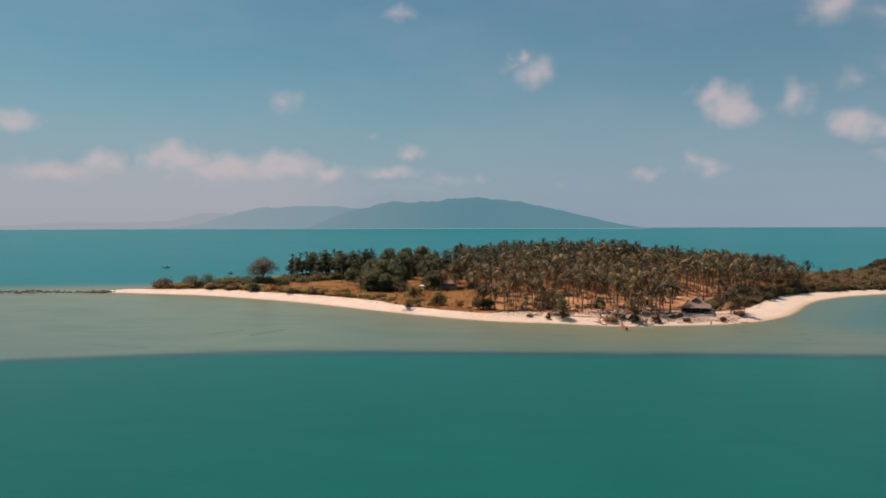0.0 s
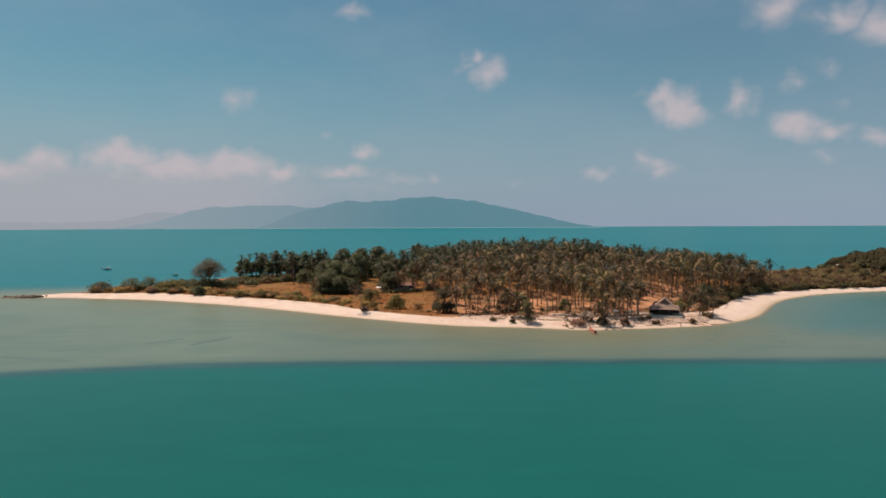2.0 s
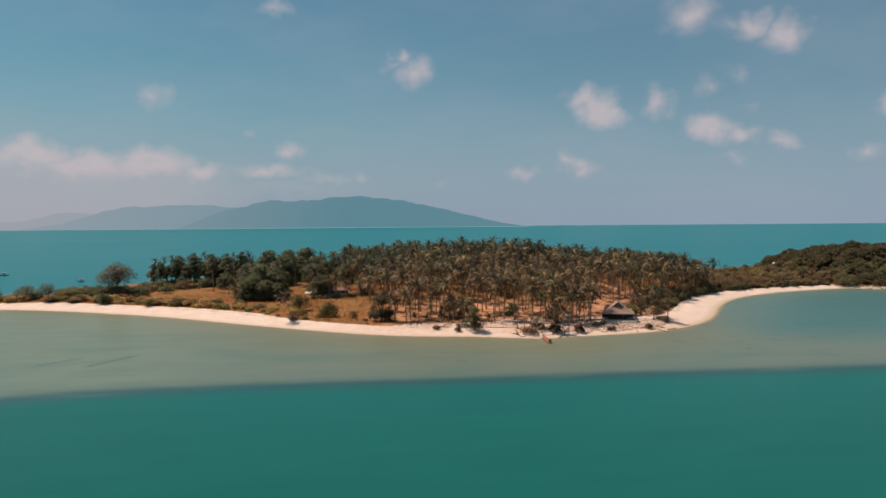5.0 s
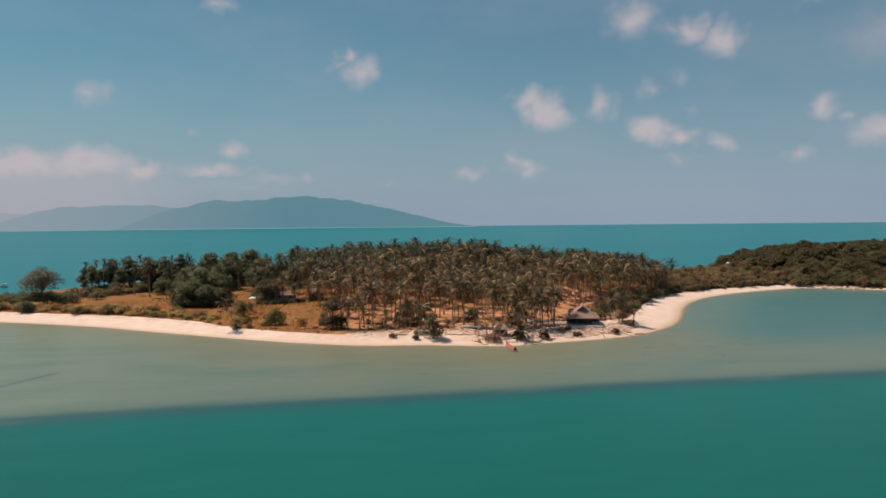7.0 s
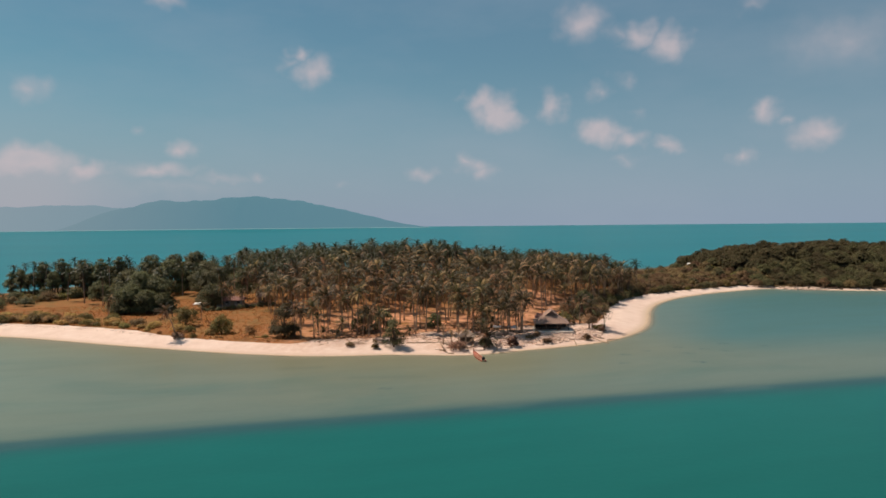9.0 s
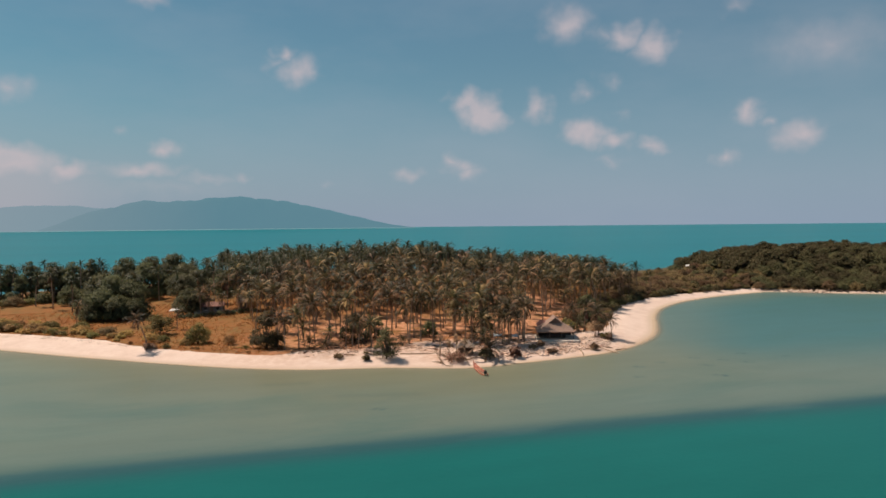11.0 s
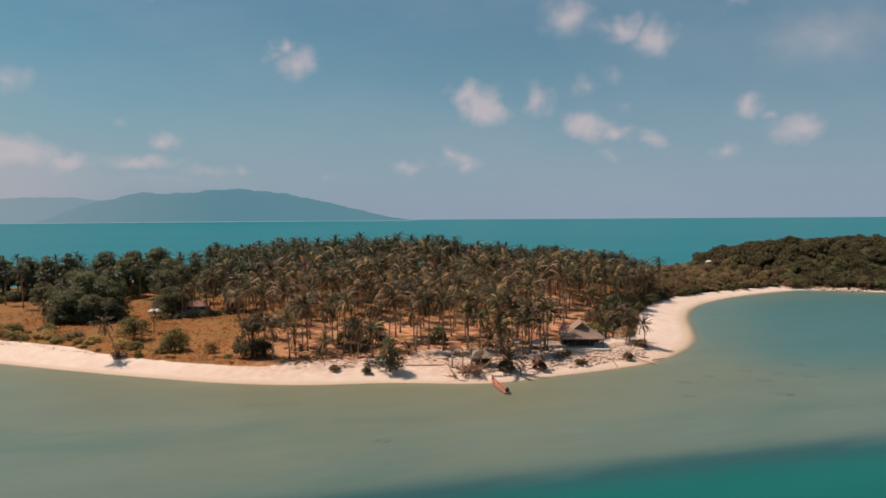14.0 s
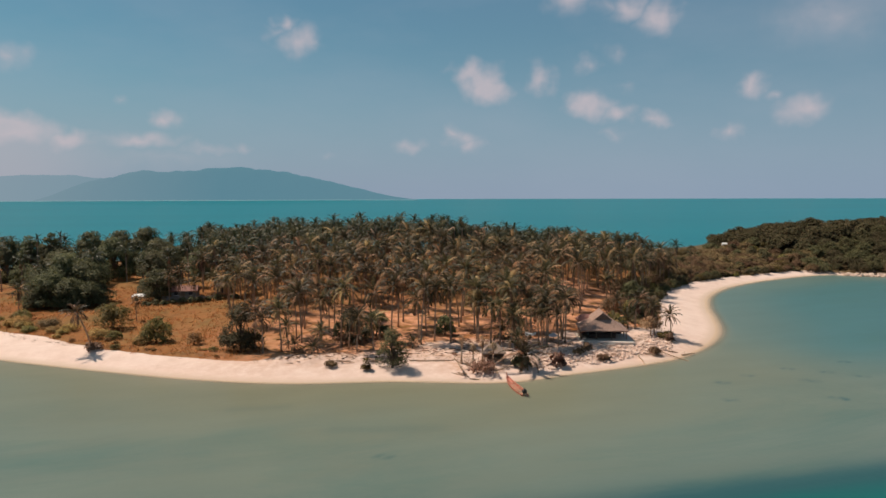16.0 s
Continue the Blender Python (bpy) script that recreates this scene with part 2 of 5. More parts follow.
def water_material():
    """Sea water: what it swallows grows with the depth stored on the sheet; clear at the very edge."""
    m, add, tree = material("sea_water")
    co = add("ShaderNodeNewGeometry").outputs["Position"]
    A = {}
    for k in ("depth", "weed", "lagoon", "open_sea", "shoal", "calm"):
        n = add("ShaderNodeAttribute")
        n.attribute_name = k
        A[k] = n.outputs["Fac"]
    long_co = add("ShaderNodeVectorMath", op="MULTIPLY", i0=co, i1=(0.35, 1.0, 1.0)).outputs[0]
    big = add("ShaderNodeTexNoise", Vector=long_co, Scale=0.03, Detail=5.0, Roughness=0.6).outputs[0]
    mid = add("ShaderNodeTexNoise", Vector=long_co, Scale=0.16, Detail=4.0).outputs[0]
    d = add("ShaderNodeMath", op="ADD", i0=A["depth"], i1=add("ShaderNodeMath", op="MULTIPLY", i0=add("ShaderNodeMath", op="SUBTRACT", i0=big, i1=0.5).outputs[0], i1=0.15).outputs[0]).outputs[0]
    c = ramp(add, d, (0.0, (0.215, 0.204, 0.142)), (0.04, (0.176, 0.180, 0.124)), (0.16, (0.132, 0.171, 0.145)), (0.40, (0.092, 0.161, 0.159)),
             (0.66, (0.009, 0.121, 0.116)), (1.0, (0.010, 0.110, 0.103)))
    c = mix(add, tree, A["shoal"], c, (0.174, 0.221, 0.175))
    c = mix(add, tree, A["lagoon"], c, (0.054, 0.150, 0.162))
    c = mix(add, tree, A["open_sea"], c, (0.0, 0.150, 0.184))
    far = add("ShaderNodeTexNoise", Vector=add("ShaderNodeVectorMath", op="MULTIPLY", i0=co, i1=(0.0009, 0.0045, 1.0)).outputs[0], Scale=1.0, Detail=4.0, Roughness=0.6).outputs[0]
    tone = add("ShaderNodeMath", op="ADD", i0=add("ShaderNodeMath", op="MULTIPLY", i0=add("ShaderNodeMath", op="SUBTRACT", i0=mid, i1=0.5).outputs[0], i1=0.22).outputs[0],
               i1=add("ShaderNodeMath", op="MULTIPLY", i0=add("ShaderNodeMath", op="SUBTRACT", i0=far, i1=0.5).outputs[0], i1=0.4).outputs[0]).outputs[0]
    tone = add("ShaderNodeMath", op="ADD", i0=tone, i1=1.0).outputs[0]
    c = add("ShaderNodeVectorMath", op="SCALE", i0=c, Scale=tone).outputs[0]
    patch = add("ShaderNodeTexNoise", Vector=long_co, Scale=0.075, Detail=6.0, Roughness=0.68, Distortion=0.6).outputs[0]
    patch = add("ShaderNodeMath", op="MULTIPLY", i0=add("ShaderNodeMapRange", Value=patch, From_Min=0.46, From_Max=0.74, To_Max=0.55).outputs[0],
                i1=add("ShaderNodeMapRange", Value=A["depth"], From_Min=0.06, From_Max=0.12).outputs[0]).outputs[0]
    patch = add("ShaderNodeMath", op="MULTIPLY", i0=patch, i1=add("ShaderNodeMapRange", Value=A["depth"], From_Min=0.5, From_Max=0.35).outputs[0]).outputs[0]
    c = mix(add, tree, patch, c, (0.062, 0.132, 0.118))
    w = add("ShaderNodeMath", op="MULTIPLY", i0=A["weed"], i1=add("ShaderNodeMapRange", Value=mid, From_Min=0.2, From_Max=0.5, To_Min=0.35).outputs[0]).outputs[0]
    c = mix(add, tree, w, c, (0.026, 0.084, 0.094))
    rip = add("ShaderNodeTexNoise", Vector=co, Scale=0.9, Detail=4.0).outputs[0]
    b = add("ShaderNodeBump", Strength=0.10, Distance=0.12, Height=rip)
    s = add("ShaderNodeBsdfPrincipled", Base_Color=c, Roughness=0.28, IOR=1.33, Normal=b.outputs[0])
    s.inputs["Specular IOR Level"].default_value = 0.04
    t = add("ShaderNodeBsdfTransparent", Color=(0.96, 0.95, 0.90, 1))
    soft = add("ShaderNodeMath", op="MULTIPLY_ADD", i0=A["calm"], i1=0.008, i2=0.015).outputs[0]
    edge = add("ShaderNodeMapRange", Value=A["depth"], From_Min=0.0, From_Max=soft, To_Min=0.0)
    edge.interpolation_type = "SMOOTHSTEP"
    x = add("ShaderNodeMixShader", Fac=edge.outputs[0], i1=t.outputs[0], i2=s.outputs[0])
    add("ShaderNodeOutputMaterial", Surface=x.outputs[0])
    return m


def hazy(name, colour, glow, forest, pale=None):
    """Far hills in sea air: dull forest colour, the haze put over it as emission, thicker towards the west."""
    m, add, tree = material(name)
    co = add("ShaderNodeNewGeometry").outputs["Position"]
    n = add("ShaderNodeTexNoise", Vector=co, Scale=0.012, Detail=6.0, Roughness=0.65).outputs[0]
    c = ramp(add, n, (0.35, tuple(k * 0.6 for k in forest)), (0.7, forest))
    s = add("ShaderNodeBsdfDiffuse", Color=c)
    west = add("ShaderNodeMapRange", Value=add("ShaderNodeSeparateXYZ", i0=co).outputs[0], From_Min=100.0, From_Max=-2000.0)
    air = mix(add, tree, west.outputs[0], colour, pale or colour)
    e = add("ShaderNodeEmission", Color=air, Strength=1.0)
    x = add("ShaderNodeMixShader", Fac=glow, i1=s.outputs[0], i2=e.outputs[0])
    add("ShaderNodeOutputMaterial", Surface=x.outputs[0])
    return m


GROUND, WATER = ground_material(), water_material()
TRUNK = plain("palm_trunk", (0.20, 0.138, 0.095), (0.45, 0.32, 0.225), 1.5, 0.9, stretch=(1, 1, 4))
BARK = plain("bark", (0.06, 0.045, 0.035), (0.17, 0.13, 0.10), 2.0, 0.9, stretch=(1, 1, 0.4))
# palest stop paints sunlit sheen into some fronds; the others are leaf tones
FROND = leafy("palm_fronds", (0.050, 0.048, 0.026), (0.088, 0.076, 0.038), (0.25, 0.172, 0.080), (0.52, 0.345, 0.18), (0.092, 0.078, 0.038), (0.052, 0.052, 0.027), glow=0.37, rough=0.5, shine=0.16)
GREENFROND = leafy("green_palm_fronds", (0.026, 0.036, 0.02), (0.042, 0.052, 0.026), (0.07, 0.072, 0.032), (0.13, 0.105, 0.05), glow=0.25, rough=0.5, shine=0.15)
DRYFROND = leafy("dry_fronds", (0.14, 0.075, 0.04), (0.24, 0.14, 0.08), glow=0.15)
TANTWIG = leafy("dry_tan_twigs", (0.30, 0.19, 0.11), (0.46, 0.30, 0.19), (0.22, 0.14, 0.08), glow=0.3, shine=0.05)
DARKLEAF = leafy("dark_green_leaves", (0.072, 0.082, 0.046), (0.118, 0.122, 0.060), (0.175, 0.162, 0.074), glow=0.42, shine=0.08)
OLIVELEAF = leafy("olive_leaves", (0.1, 0.09, 0.03), (0.17, 0.142, 0.048), (0.24, 0.188, 0.066), glow=0.4, shine=0.08)
YELLOWLEAF = leafy("yellow_green_leaves", (0.23, 0.155, 0.055), (0.34, 0.235, 0.085), (0.46, 0.315, 0.125), glow=0.45, shine=0.08)
HILLLEAF = leafy("hill_leaves", (0.076, 0.080, 0.043), (0.110, 0.106, 0.053), (0.152, 0.124, 0.066), (0.094, 0.100, 0.047), glow=0.42, shine=0.06)
MANGROVE = leafy("brown_scrub_leaves", (0.165, 0.118, 0.063), (0.245, 0.168, 0.090), (0.18, 0.138, 0.068), glow=0.42, shine=0.06)
STRAWLEAF = leafy("straw_leaves", (0.28, 0.165, 0.060), (0.40, 0.245, 0.090), (0.50, 0.325, 0.135), glow=0.45, shine=0.06)
GREYTWIG = leafy("grey_twigs", (0.1, 0.082, 0.05), (0.17, 0.135, 0.085), (0.13, 0.115, 0.055), glow=0.3, shine=0.06)
THATCH = plain("thatch", (0.20, 0.13, 0.10), (0.40, 0.27, 0.215), 1.2, 0.95, stretch=(3, 3, 1))
GREYTHATCH = plain("grey_thatch", (0.22, 0.165, 0.13), (0.42, 0.32, 0.26), 1.2, 0.95, stretch=(3, 3, 1))
WOOD = plain("weathered_wood", (0.13, 0.09, 0.065), (0.30, 0.22, 0.16), 2.0, 0.85, stretch=(1, 1, 6))
DARKWOOD = plain("dark_boards", (0.05, 0.036, 0.03), (0.12, 0.085, 0.07), 2.0, 0.9)
DRIFT = plain("driftwood", (0.28, 0.185, 0.12), (0.54, 0.39, 0.28), 2.0, 0.9)
STONE = plain("pale_stone", (0.50, 0.345, 0.265), (0.88, 0.68, 0.56), 0.8, 0.9)
DARKROCK = plain("dark_rock", (0.085, 0.06, 0.045), (0.22, 0.155, 0.115), 0.6, 0.9)
PALEROCK = plain("shore_rock", (0.40, 0.28, 0.21), (0.80, 0.63, 0.52), 0.4, 0.9)
CONCRETE = plain("concrete", (0.46, 0.40, 0.35), (0.70, 0.62, 0.54), 1.0, 0.85)
HULL = plain("red_boat_paint", (0.40, 0.11, 0.07), (0.62, 0.24, 0.16), 1.5, 0.5)
DECK = plain("boat_planks", (0.30, 0.13, 0.08), (0.50, 0.27, 0.18), 2.0, 0.7)
METAL = plain("dark_metal", (0.03, 0.03, 0.03), (0.09, 0.085, 0.08), 4.0, 0.5, 0.6)
WHITE = plain("white_paint", (0.62, 0.60, 0.57), (0.82, 0.80, 0.77), 1.0, 0.6)
REDROOF = plain("rusty_red_roof", (0.17, 0.075, 0.06), (0.32, 0.155, 0.125), 1.0, 0.75)
GREYWALL = plain("grey_wall", (0.14, 0.13, 0.12), (0.27, 0.25, 0.235), 0.9, 0.9)
CLOTH = plain("blue_grey_tarpaulin", (0.50, 0.52, 0.55), (0.72, 0.73, 0.75), 1.0, 0.7)

# ---- plan ----
# the island's waterline, from the western spit along the front beach, the lagoon, the wooded hill and round the back
SHORE = [(-163, 339), (-133, 330), (-105, 321), (-77, 305.5), (-53, 289.5), (-28, 268.2), (-8, 252), (8, 240.5), (22, 233.5), (38, 229.5), (55, 223),
         (68, 224.3), (82, 226), (95, 229.5), (108, 238.5), (119.5, 250.5), (130, 265.5), (139, 279), (153, 296), (170, 310), (188, 319.5), (206, 326), (226, 330.5),
         (236, 330), (250, 318), (270, 306), (300, 292), (345, 270), (420, 245), (520, 300), (500, 400), (420, 450), (330, 470), (250, 465),
         (170, 470), (90, 490), (0, 490), (-70, 465), (-106, 425), (-122, 390), (-140, 358), (-158, 345)]


def smooth_ring(ring, steps=6):
    n, out_ = len(ring), []
    p = [Vector(q) for q in ring]
    for i in range(n):
        a, b, c, d = p[i - 1], p[i], p[(i + 1) % n], p[(i + 2) % n]
        for k in range(steps):
            t = k / steps
            out_.append(0.5 * (2 * b + (c - a) * t + (2 * a - 5 * b + 4 * c - d) * t * t + (3 * b - a - 3 * c + d) * t ** 3))
    return np.array([tuple(v) for v in out_])


RING = smooth_ring(SHORE)


def inland(x, y):
    """Metres inland of the waterline; below nought at sea."""
    x, y = np.atleast_1d(np.asarray(x, float)), np.atleast_1d(np.asarray(y, float))
    best, inside = np.full(x.shape, 1e12), np.zeros(x.shape, bool)
    for a, b in zip(RING, np.roll(RING, -1, 0)):
        d = b - a
        t = np.clip(((x - a[0]) * d[0] + (y - a[1]) * d[1]) / (d @ d + 1e-9), 0, 1)
        best = np.minimum(best, (x - a[0] - t * d[0]) ** 2 + (y - a[1] - t * d[1]) ** 2)
        cross = (a[1] > y) != (b[1] > y)
        inside ^= cross & (x < a[0] + (y - a[1]) * d[0] / (d[1] if abs(d[1]) > 1e-9 else 1e-9))
    return np.where(inside, 1, -1) * np.sqrt(best)


def step(v, a, b):
    t = np.clip((v - a) / (b - a), 0, 1)
    return t * t * (3 - 2 * t)


def lump(x, y, cx, cy, sx, sy):
    return np.exp(-0.5 * (((x - cx) / sx) ** 2 + ((y - cy) / sy) ** 2))


DROP_X = (-400, -150, -102, -72, -50, -28, 0, 28, 57, 80, 120, 400)
DROP_Y = (60, 143, 167, 173.4, 177.2, 178.3, 177.2, 175.6, 174.6, 173.2, 170.6, 150)


def depth_of(x, y, d):
    """Water depth in metres: a sandy flat with a steep edge towards the camera's side, the open sea behind."""
    off = np.maximum(-d, 0)
    flat = 0.012 * off + 0.5 * (1 - np.exp(-off / 9)) + 0.5 * step(off, 10, 60)
    edge = np.interp(x, DROP_X, DROP_Y)
    deep = 5.5 * (1 - step(y, edge - 4 - 5 * step(-x, 0, 60), edge + 3 + 2 * step(-x, 0, 60))) + 3.0 * (1 - step(y, edge - 90, edge))
    behind = 6.0 * step(y, 345, 430) * step(off, 6, 40) + 4.0 * step(-x, 170, 330) * step(y, 250, 380)
    return flat + deep + behind


def height(x, y, d=None):
    x, y = np.atleast_1d(np.asarray(x, float)), np.atleast_1d(np.asarray(y, float))
    d = inland(x, y) if d is None else d
    n = np.array([noise.noise((a * 0.05, b * 0.05, 3.1)) for a, b in zip(x.ravel(), y.ravel())]).reshape(x.shape)
    land = 1.15 * step(d, -0.5, 9.5) + 0.35 * step(d, 9.5, 12.5) + 0.25 * n * step(d, 8, 20) + 0.5 * step(d + 0.9 * np.sin(x * 1.3), 8.3, 9.1) * step(x, 17, 23) * (1 - step(x, 38, 46)) * (1 - step(d, 11, 20))
    land = land + step(d, 10, 45) * (8.5 * lump(x, y, 64, 352, 38, 37) + 4.0 * lump(x, y, 15, 408, 35, 30) + 2.0 * lump(x, y, 125, 352, 30, 30))
    land = land + step(d, 3, 45) * (4.2 * lump(x, y, 262, 386, 13, 24) + 10.3 * lump(x, y, 297, 374, 46, 38) + 7.0 * lump(x, y, 370, 350, 60, 50))
    return np.where(d > 0, land, -depth_of(x, y, d))



def sheet(name, xs, ys, zs, mat, **layers):
    """One sheet on a grid, with values stored on its points."""
    nx, ny = len(xs), len(ys)
    X, Y = np.meshgrid(xs, ys)
    co = np.stack([X.ravel(), Y.ravel(), np.broadcast_to(zs, X.shape).ravel()], 1)
    i = np.arange(nx * ny).reshape(ny, nx)
    f = np.stack([i[:-1, :-1].ravel(), i[:-1, 1:].ravel(), i[1:, 1:].ravel(), i[1:, :-1].ravel()], 1)
    me = bpy.data.meshes.new(name)
    me.from_pydata(co.tolist(), [], f.tolist())
    for key, v in layers.items():
        me.attributes.new(key, "FLOAT", "POINT").data.foreach_set("value", np.ascontiguousarray(v, np.float32).ravel())
    me.polygons.foreach_set("use_smooth", np.ones(len(f), bool))
    me.materials.append(mat)
    return new(name, me)


def spread(lo, hi, near, far_lo, far_hi):
    """Even steps between lo and hi, and ever longer ones out to the far ends."""
    mid = np.arange(lo, hi + near / 2, near)
    grow = near * 1.14 ** np.arange(1, 90)
    out_ = np.cumsum(grow)
    left = [far_lo] + [lo - g for g in out_[::-1] if lo - g > far_lo + 50]
    right = [hi + g for g in out_ if hi + g < far_hi - 50] + [far_hi]
    return np.array(left + mid.tolist() + right)


xs, ys = spread(-170, 262, 1.15, -4850, 4850), spread(178, 345, 0.85, -4850, 4950)
X, Y = np.meshgrid(xs, ys)
D = inland(X.ravel(), Y.ravel()).reshape(X.shape)
Z = height(X.ravel(), Y.ravel(), D.ravel()).reshape(X.shape)


def on_grid(F, x, y):
    """A value of the ground's grid at a place, between its points."""
    i, j = int(np.clip(np.searchsorted(xs, x) - 1, 0, len(xs) - 2)), int(np.clip(np.searchsorted(ys, y) - 1, 0, len(ys) - 2))
    u, v = (x - xs[i]) / (xs[i + 1] - xs[i]), (y - ys[j]) / (ys[j + 1] - ys[j])
    return float((F[j, i] * (1 - u) + F[j, i + 1] * u) * (1 - v) + (F[j + 1, i] * (1 - u) + F[j + 1, i + 1] * u) * v)


def z_at(x, y):
    return on_grid(Z, x, y)


def d_at(x, y):
    return on_grid(D, x, y)


BEACH_X, BEACH_W = (-120, -66, -48, -24, -12, 0, 15, 23, 150, 200), (11.5, 12, 13.5, 12.5, 9.0, 8.3, 8.4, 11.5, 11.5, 6.5)
beach = np.interp(X, BEACH_X, BEACH_W) - 4 * lump(X, Y, -150, 340, 18, 10)
sand = 1 - step(D, beach - 1.0, beach + 2.0)
sand = np.maximum(sand, 0.9 * lump(X, Y, 92, 243, 16, 9))
sand = np.maximum(sand, 0.9 * lump(X, Y, 60, 242, 18, 6.5))
sand = np.maximum(sand, 0.55 * lump(X, Y, 40, 243, 15, 5))
sand = np.where((Y > 372) & (X < 20), sand * 0.35, sand)
sand = np.where(D > 0, sand * np.where((X > 240) & (D > 4), 0, 1), 1)
wet = np.exp(-((D - 0.2) / 1.3) ** 2)
bare = np.clip(1.1 * lump(X, Y, 42, 268, 18, 20) + 0.8 * lump(X, Y, 40, 248, 17, 6) + 0.8 * lump(X, Y, 66, 262, 16, 12) + 1.2 * lump(X, Y, 101, 278, 12, 18) + 1.2 * lump(X, Y, 115, 300, 11, 15), 0, 1) * np.where(D > 0, 1, 0)
litter = np.clip(0.95 * lump(X, Y, 84, 235, 17, 5.5) + 0.7 * lump(X, Y, 66, 238, 9, 6) + 1.0 * lump(X, Y, 40, 245.5, 20, 5.5) + 0.85 * lump(X, Y, 58, 248, 26, 8) + 0.8 * lump(X, Y, 52, 231, 4, 3), 0, 1)
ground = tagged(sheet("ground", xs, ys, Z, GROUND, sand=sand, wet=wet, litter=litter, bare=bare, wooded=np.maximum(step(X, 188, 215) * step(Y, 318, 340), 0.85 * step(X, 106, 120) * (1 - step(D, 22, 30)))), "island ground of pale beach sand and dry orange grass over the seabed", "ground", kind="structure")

depth = np.clip(depth_of(X, Y, D) / 9.0, 0, 1)
depth = np.where(D > 0, 0, depth)
edge = np.interp(X, DROP_X, DROP_Y)
off = np.maximum(-D, 0)
weed = 0.13 * np.exp(-((Y - edge - 3.0) / 7.0) ** 2) * step(X, -140, 20) + 0.85 * np.exp(-((Y - edge + 0.5) / 3.8) ** 2)
# seagrass: ends, half width and strength of each streak
STREAKS = ((-66.2, 208.3, -59.3, 216.1, 0.6, 0.8), (-54.3, 205.5, -47.2, 217.0, 0.6, 0.9),
           (-86.0, 198.9, -80.7, 200.9, 0.6, 0.6), (-95.3, 192.1, -76.4, 184.9, 1.2, 0.4),
           (88.4, 211.2, 89.6, 210.3, 0.6, 0.8), (103.2, 207.7, 104.3, 206.5, 0.7, 0.7),
           (99.5, 198.2, 100.3, 196.7, 0.5, 0.9), (120.1, 216.3, 121.4, 215.3, 0.5, 0.9),
           (113.6, 207.6, 114.8, 206.1, 0.5, 0.6), (82.9, 202.2, 83.9, 201.5, 0.45, 0.7),
           (28.0, 195.6, 28.7, 195.1, 0.45, 0.9), (106.0, 215.4, 107.6, 214.4, 0.5, 0.6),
           (12.0, 220.8, 19.2, 219.8, 1.2, 0.2), (24.4, 207.1, 37.6, 203.3, 1.5, 0.18),
           (126.9, 209.7, 128.2, 209.2, 0.5, 0.7), (96.0, 213.4, 97.2, 212.8, 0.5, 0.6), (110.5, 211.2, 111.6, 210.6, 0.5, 0.7))
for ax, ay, bx, by, s, a in STREAKS:
    dx, dy = bx - ax, by - ay
    u = np.clip(((X - ax) * dx + (Y - ay) * dy) / (dx * dx + dy * dy), 0, 1)
    weed = weed + a * np.exp(-((X - ax - u * dx) ** 2 + (Y - ay - u * dy) ** 2) / (s * s))
lagoon = (0.6 + 0.3 * step(off, 8, 30)) * step(off, 0.0, 4.5) * (0.35 * step(X, 50, 90) + 0.65 * step(X, 97, 132)) * step(Y, 182, 232)
open_sea = np.maximum(step(Y, 340, 420), step(-X, 190, 300) * step(Y, 240, 360)) * np.where(D > 0, 0, 1)
open_sea = np.maximum(open_sea, step(X, 300, 600) * step(Y, 150, 260))
water = tagged(sheet("water", xs, ys, np.zeros_like(X), WATER, depth=depth, weed=np.clip(weed, 0, 1), lagoon=lagoon, open_sea=open_sea, calm=step(X, 97, 118),
                     shoal=0.62 * step(-X, 0, 60) * step(off, 3, 14) * (1 - step(depth, 0.16, 0.34)) * (1 - step(-X, 190, 260))),
               "calm turquoise sea, clear and sandy over the flats", "sea", kind="structure")


def far_ridge(name, profile, dist, mat, label):
    """A far range of hills: crest heights by azimuth, with spurs that run down to the sea on both sides."""
    ks = np.linspace(profile[0][0], profile[-1][0], 220)
    hs = np.interp(ks, [p[0] for p in profile], [p[1] for p in profile])
    co, rows = [], (-1.0, -0.75, -0.5, -0.25, 0.0, 0.4, 1.0)
    for j, r in enumerate(rows):
        for k, h in zip(ks, hs):
            bump = noise.fractal((k * 0.9, r * 2.0, dist * 0.01), 1.0, 2.0, 5)
            z = max(h, 0.5) * (1 - abs(r) ** 1.4) + bump * (1.5 + 0.05 * h) * (1 - abs(r)) * min(1, h / 20)
            rr = dist + 150 * r + 50 * bump * (1 - abs(r))
            co.append((rr * math.sin(radians(k)), rr * math.cos(radians(k)), z if abs(r) < 1 else -2))
    n = len(ks)
    f = [(j * n + i, j * n + i + 1, (j + 1) * n + i + 1, (j + 1) * n + i) for j in range(len(rows) - 1) for i in range(n - 1)]
    me = bpy.data.meshes.new(name)
    me.from_pydata(co, [], f)
    me.polygons.foreach_set("use_smooth", np.ones(len(f), bool))
    me.materials.append(mat)
    return tagged(new(name, me), label, "hills", kind="structure")


